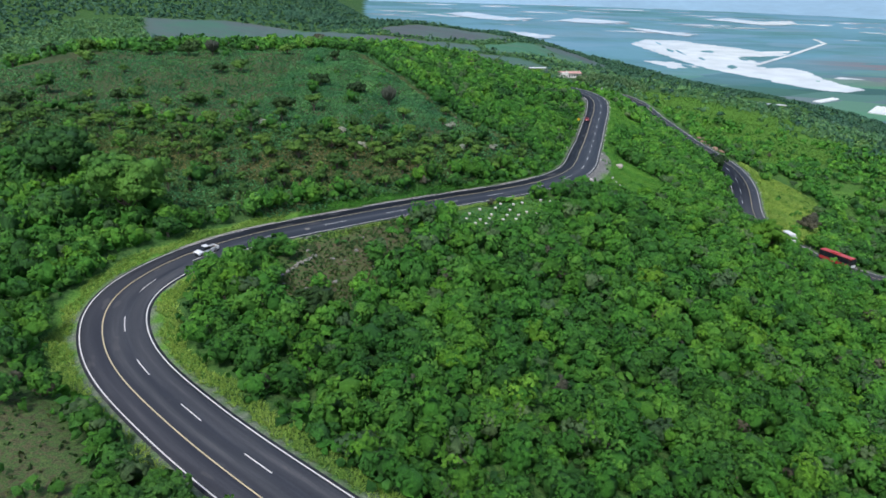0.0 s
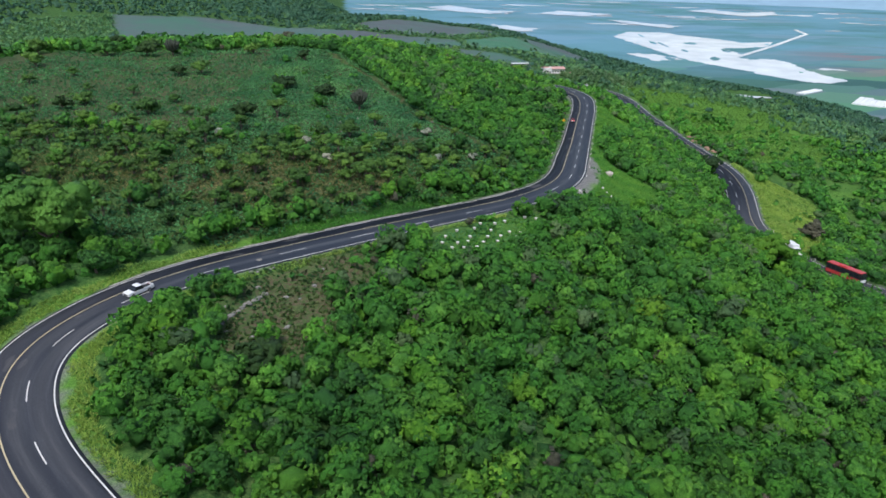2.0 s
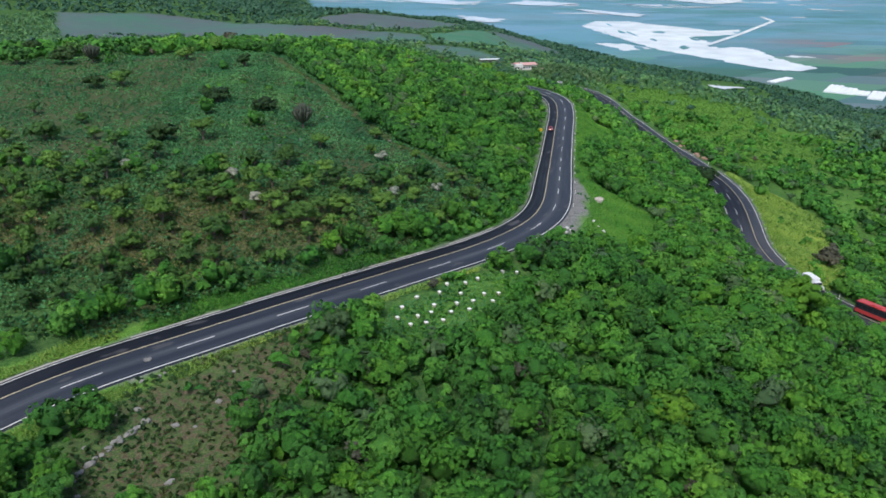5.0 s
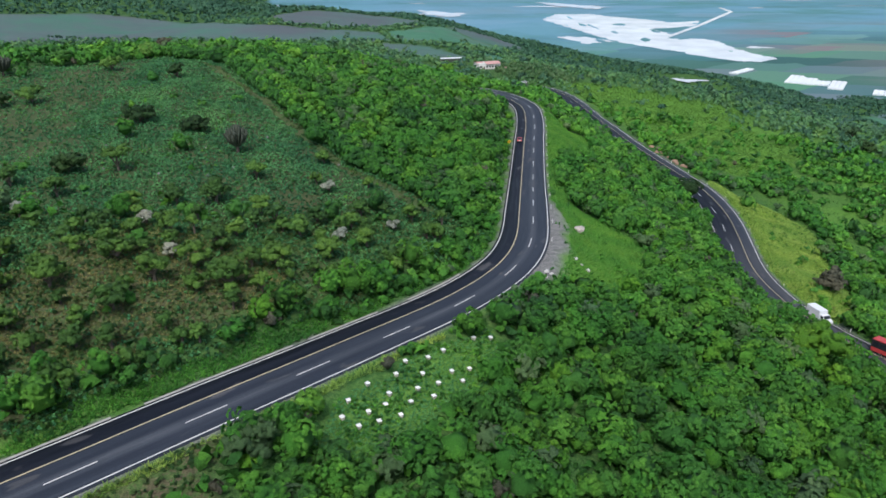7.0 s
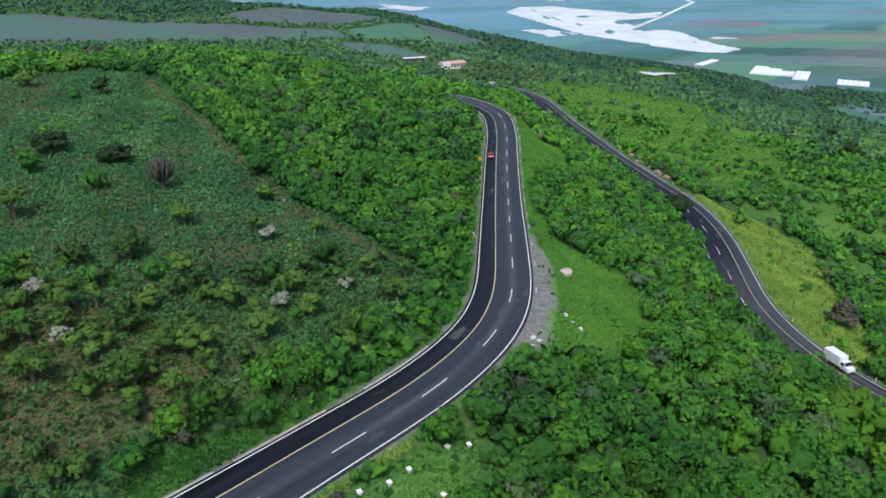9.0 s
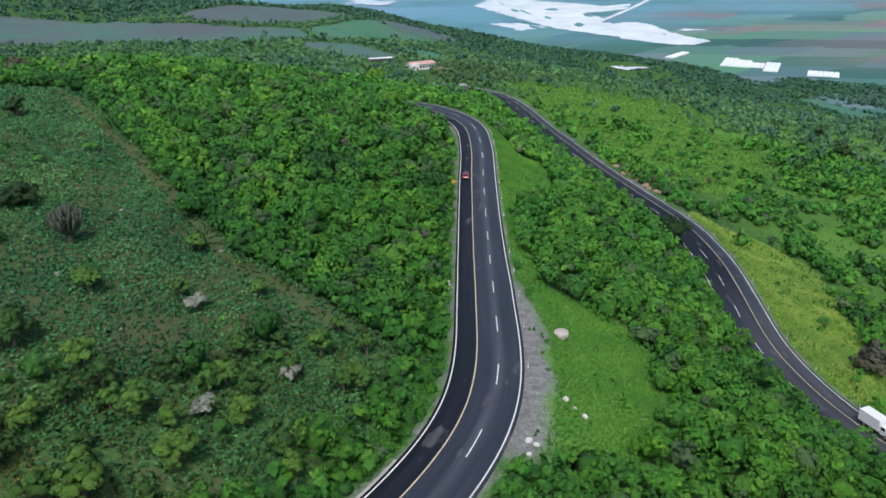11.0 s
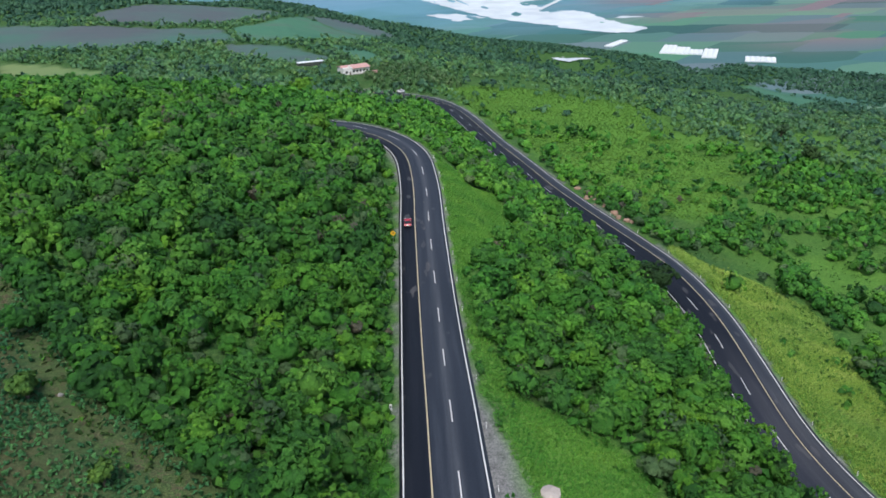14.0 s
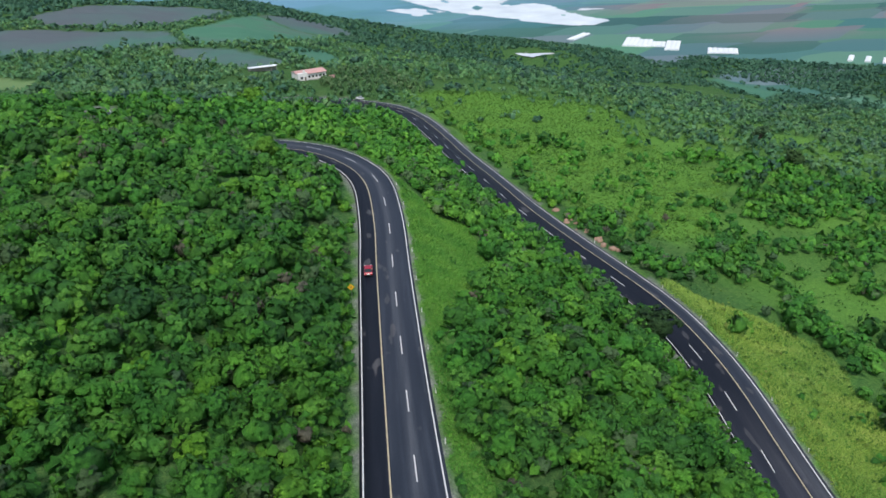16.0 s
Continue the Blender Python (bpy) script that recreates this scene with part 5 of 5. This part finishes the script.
def beehive(tall):
    root = new("beehive")
    for s in (-1, 1):
        part("foot", box(-0.2, 0.2, s * 0.18 - 0.04, s * 0.18 + 0.04, 0, 0.22), HIVEWOOD, root)
    part("floor_board", box(-0.24, 0.24, -0.32, 0.28, 0.22, 0.26, 0.01), HIVEWOOD, root)
    part("brood_box", box(-0.25, 0.25, -0.3, 0.3, 0.26, 0.26 + tall, 0.015), HIVEWOOD, root, "weathered bare wooden box")
    part("lid", box(-0.31, 0.31, -0.36, 0.36, 0.26 + tall, 0.33 + tall, 0.02), HIVEWHITE, root, "white painted hive lid")
    return tagged(root, "white painted wooden beehive standing in the weeds", "beehive", "beehives in the clearing")


hives = ((5.7, 172.7), (7.9, 171.4), (9.2, 180.2), (6.5, 176.3), (9.2, 174.7), (10.6, 173.1), (11.6, 176.6), (13.6, 174.9), (12.2, 178.8), (13.4, 183.0), (15.2, 177.8), (16.4, 180.6), (15.0, 186.4), (17.4, 183.9), (18.6, 179.2), (18.6, 188.0), (19.6, 182.4), (21.2, 190.2), (22.0, 185.7), (23.4, 183.6), (24.9, 186.9), (26.6, 194.0), (29.5, 194.6))
first = beehive(0.27)
for k, (x, y) in enumerate(hives):
    m = pose(x, y, float(height(x, y)[0]) - 0.02, 0, 0, 25 + rng.uniform(-12, 12))
    if k:
        copy_thing(first, m)
    else:
        first.matrix_world = m


def house():
    x, y = 108.5, 664.0
    z = float(height(x, y)[0])
    root = new("house")
    root.matrix_world = pose(x, y, z + 0.4, 0, 0, 12)
    part("base", box(-9.6, 9.6, -6, 6, -3.5, 0.0, 0.1), CONCRETE, root)
    part("wall", box(-9, 9, -5.2, 5.2, 0, 3.6, 0.04), CREAM, root)
    part("side_wing", box(-9.6, -3.5, -7.2, -5.2, 0, 4.6, 0.04), CREAM, root, "pale taller front wing")
    part("roof", prism([(-6.2, 3.55), (-6.2, 3.75), (0, 4.9), (6.2, 3.75), (6.2, 3.55), (0, 4.6)], 9.4, 0.03), PINK, root, "faded pink tiled roof")
    tank = part("water_tank", box(-5.8, -4.6, -6.6, -5.6, 4.6, 6.0, 0.15), CREAM, root)
    for k in range(5):
        w = part("window", box(-2.4 + 2.3 * k, -1.2 + 2.3 * k, -5.26, -5.18, 1.0, 2.3), GLASS, root)
        part("sill", box(-2.5 + 2.3 * k, -1.1 + 2.3 * k, -5.4, -5.18, 0.88, 1.0, 0.02), CREAM, w)
    part("window", box(-8.2, -6.6, -7.26, -7.18, 1.2, 2.6), GLASS, root)
    part("door", box(-5.6, -4.5, -7.26, -7.18, 0.0, 2.1), BARK, root, "dark wooden door")
    part("terrace_wall", box(9.6, 15, -6.2, -5.9, -1.2, 0.9, 0.03), PINK, root)
    tagged(root, "single-storey house with pale walls and a pink roof", "house")
    shed = new("shed")
    sx, sy = 85.0, 698.0
    shed.matrix_world = pose(sx, sy, float(height(sx, sy)[0]) - 0.1, 0, 0, 6)
    part("roof", box(-9, 9, -2.4, 2.4, 3.2, 3.45, 0.03), PLASTIC, shed, "long white sheet roof")
    part("back_wall", box(-8.8, 8.8, 2.0, 2.2, -1, 3.2), CONCRETE, shed)
    for k in range(6):
        part("post", box(-8.7 + 3.4 * k, -8.5 + 3.4 * k, -2.1, -1.9, -1, 3.2), CONCRETE, shed)
    tagged(shed, "long low shed with a white roof beside the field", "shed")


house()


def sign(x, y, label):
    root = new("road_sign")
    z = float(height(x, y)[0])
    root.matrix_world = pose(x, y, z - 0.1, 0, 0, -8)
    part("post", box(-0.04, 0.04, -0.03, 0.03, 0, 3.2), CHROME, root)
    bm = box(-0.5, 0.5, -0.02, 0.02, -0.5, 0.5, 0.0)
    bmesh.ops.rotate(bm, verts=bm.verts, matrix=Matrix.Rotation(radians(45), 3, "Y"))
    bmesh.ops.translate(bm, verts=bm.verts, vec=(0, -0.06, 2.75))
    plate = part("plate", bm, plain("yellow_sign", (0.75, 0.45, 0.03), 0.4, 0, 0.1), root, "yellow diamond warning plate")
    part("arrow", prism([(-0.1, 2.45), (-0.1, 2.75), (-0.1, 3.0), (-0.085, 3.0), (-0.085, 2.45)], 0.05), BLACKTRIM, plate, "black curve arrow")
    part("arrow_arm", box(-0.2, 0.2, -0.1, -0.085, 2.72, 2.82), BLACKTRIM, plate, "black curve arrow")
    return tagged(root, label, "road sign")


def side_point(line, x, y, off):
    k = int(np.hypot(line[:, 0] - x, line[:, 1] - y).argmin())
    return beside(line, off)[k]


q = side_point(MAIN, 61, 341, -5.2)
sign(q[0], q[1], "yellow diamond warning sign on a metal post")
q = side_point(MAIN, 46, 274, -5.2)
km = new("kilometre_post")
km.matrix_world = pose(q[0], q[1], float(height(q[0], q[1])[0]) - 0.05, 0, 0, -10)
part("slab", box(-0.2, 0.2, -0.08, 0.08, 0, 1.1, 0.04), HIVEWHITE, km)
part("bar", box(-0.12, 0.12, -0.095, -0.082, 0.6, 0.85), BLACKTRIM, km, "dark unreadable marking")
tagged(km, "white concrete kilometre post at the road edge", "marker post")

post = new("delineator_post")
part("shaft", box(-0.07, 0.07, -0.07, 0.07, 0, 0.95, 0.02), HIVEWHITE, post)
part("reflector", box(-0.05, 0.05, -0.085, -0.07, 0.7, 0.85), BLACKTRIM, post)
tagged(post, "short white roadside marker post", "marker post", "marker posts along the roads")
first_done = False
for line, off, lo, hi, step in ((MAIN, 8.1, 205, 318, 9), (LOWER, 4.6, 70, 180, 10)):
    for p in beside(line, off)[lo:hi:step]:
        m = pose(p[0], p[1], float(height(p[0], p[1])[0]) - 0.03)
        if first_done:
            copy_thing(post, m)
        else:
            post.matrix_world = m
            first_done = True


def rock(x, y, size, label, material=STONE, name="boulder"):
    r = np.random.default_rng(int(abs(x) * 31 + abs(y) * 17))
    bm = bmesh.new()
    bmesh.ops.create_icosphere(bm, subdivisions=2, radius=size)
    sx, sy, sz = r.uniform(0.8, 1.3), r.uniform(0.7, 1.1), r.uniform(0.5, 0.85)
    o = Vector(r.uniform(0, 50, 3))
    for v in bm.verts:
        n = v.co.normalized()
        v.co = Vector((v.co.x * sx, v.co.y * sy, v.co.z * sz)) * (1 + 0.35 * noise.noise(n * 1.3 + o) + 0.12 * noise.noise(n * 4 + o))
    me = bpy.data.meshes.new(name)
    bm.to_mesh(me)
    bm.free()
    me.materials.append(material)
    ob = new(name, me)
    ob.location = (x, y, float(height(x, y)[0]) + 0.3 * size * sz)
    ob.rotation_euler = (0, 0, r.uniform(0, 6))
    return tagged(ob, label, "rock")


rock(61.2, 251.5, 1.5, "pale pinkish boulder at the edge of the gravel", plain("pale_pink_stone", (0.5, 0.44, 0.4), 0.9, 0, 0.3, 1.2))
PALESTONE = plain("pale_broken_stone", (0.6, 0.59, 0.56), 0.9, 0, 0.3, 1.5)
for x, y, s in ((45.5, 221, 0.55), (46.3, 220.2, 0.4), (44.6, 218.2, 0.4), (54.5, 231.5, 0.5), (56.8, 229.5, 0.55), (55.6, 230.4, 0.35)):
    rock(x, y, s, "broken pale stone at the end of the gravel", PALESTONE)
for k in range(26):
    a = (rng.uniform(-70, 10), rng.uniform(245, 350))
    if inside(np.array([a[0]]), np.array([a[1]]), CROP_FIELD)[0] > 0.5:
        rock(*a, rng.uniform(0.25, 0.6), "weathered grey stone lying in the crop field")
for k in range(22):
    a = (rng.uniform(-33, -11), rng.uniform(122, 160))
    rock(*a, rng.uniform(0.25, 0.6), "loose grey stone on the bare slope")
for k in range(22):
    rock(-33.5 + 0.3 * k + rng.uniform(-0.5, 0.5), 131 + 0.62 * k + rng.uniform(-0.4, 0.4), rng.uniform(0.3, 0.55), "grey stone of a tumbled dry-stone wall on the bare slope")
ROADSTONE = plain("reddish_rubble", (0.38, 0.25, 0.18), 0.9, 0, 0.4, 1.5)
for k in range(16):
    p = side_point(LOWER, 137, rng.uniform(372, 408), rng.uniform(4.8, 8.0))
    rock(p[0], p[1], rng.uniform(0.4, 1.1), "reddish rubble heaped beside the lower road", ROADSTONE)

# pale leafless shrubs on the dry slope
PALE = leaf("pale_twigs", (0.25, 0.3, 0.25), (0.36, 0.4, 0.36), (0.48, 0.51, 0.47))
for x, y in ((2, 254), (-25, 217), (5, 228), (16, 235), (-33, 232), (-60, 240)):
    tree(x, y, 3.0, 2.2, PALE, 0.4, "pale grey leafless shrub on the dry slope", 0.22, 6, "bush", 0.6, "dry_shrub")


def greenhouse(x, y, length, spans, turn, label):
    root = new("greenhouse")
    root.matrix_world = pose(x, y, PLAIN_Z, 0, 0, turn)
    w = 8.6
    for k in range(spans):
        prof = [(w * (k - spans / 2), 0), (w * (k - spans / 2), 2)] + [(w * (k - spans / 2 + t), 2 + 0.9 * math.sin(math.pi * t)) for t in (0.15, 0.3, 0.5, 0.7, 0.85)] + [(w * (k + 1 - spans / 2) - 0.3, 2), (w * (k + 1 - spans / 2) - 0.3, 0)]
        part("span", prism(prof, length / 2), PLASTIC, root)
    return tagged(root, label, "greenhouse")


for cx, cy, ln in ((858, 1465, 86), (873, 1442, 70), (888, 1420, 44), (904, 1397, 86)):
    greenhouse(cx, cy, ln, 3, 52, "white plastic greenhouse among the fields of the plain")
greenhouse(949, 1312, 46, 6, 52, "white plastic greenhouse among the fields of the plain")
greenhouse(800, 1566, 76, 2, 37, "long narrow plastic greenhouse on the plain")
for k in range(4):
    greenhouse(1090 + 16 * k, 1165 - 20 * k, 44, 1, 40, "small plastic greenhouse in a row on the plain")
t = np.linspace(0, 2 * np.pi, 30, endpoint=False)
sheet("water", [(POND[0] - 24, POND[1] + 28), (POND[0] - 21, POND[1] - 8), (POND[0] - 11, POND[1] - 27), (POND[0] + 6, POND[1] - 18), (POND[0] + 26, POND[1] - 20), (POND[0] + 18, POND[1] + 6), (POND[0] - 4, POND[1] + 10)], POND[2] + 0.7, WATER, "small pale pond in a hollow of the hillside", 1.2)


def orchard():
    x, y = spots(112, 165, 606, 690, 4.2)
    k = rng.uniform(0, 1, len(x)) < 0.8
    g, _ = road_gap(x, y)
    k &= (g > 8) & (np.hypot(x - 108, y - 664) > 14)
    x, y = x[k], y[k]
    r = rng.uniform(0.9, 1.7, len(x))
    c = np.stack([x, y, height(x, y) + 1.8], 1)
    tagged(leafy("orchard", foliage(c, r, r * 1.9, 12, 0.6, rng.uniform(0, 1, len(x)), 0.5, -0.8), leaf("orchard_leaves", (0.06, 0.15, 0.06), (0.09, 0.19, 0.08), (0.14, 0.22, 0.11))), "rows of thin brownish-green orchard trees", "trees", kind="stuff")


orchard()


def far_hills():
    """Hills closing the plain, with haze put into their blue base colour."""
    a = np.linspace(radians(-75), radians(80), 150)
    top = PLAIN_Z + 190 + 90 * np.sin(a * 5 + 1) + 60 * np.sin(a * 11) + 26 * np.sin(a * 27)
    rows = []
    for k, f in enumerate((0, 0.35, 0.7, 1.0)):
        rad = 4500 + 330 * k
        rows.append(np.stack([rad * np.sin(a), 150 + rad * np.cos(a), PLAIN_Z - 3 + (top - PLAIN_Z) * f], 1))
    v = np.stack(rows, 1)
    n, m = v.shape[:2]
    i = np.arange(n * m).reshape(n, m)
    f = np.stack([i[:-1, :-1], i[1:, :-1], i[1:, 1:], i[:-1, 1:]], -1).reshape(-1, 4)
    tagged(link("backdrop", v.reshape(-1, 3), f, plain("haze_blue_hills", (0.26, 0.42, 0.55), 0.95, 0, 0.25, 0.002)), "hazy blue hills beyond the plain", "hills", kind="structure")


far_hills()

# scrub behind the start of the flight
scrub("scrub", 0, 230, 4.4, 22, 0.9, 2.7, "green scrub on the slope under the start of the flight", box=(-130, 260, -60, 47), lift=0.7, share=0.9, sides=4)
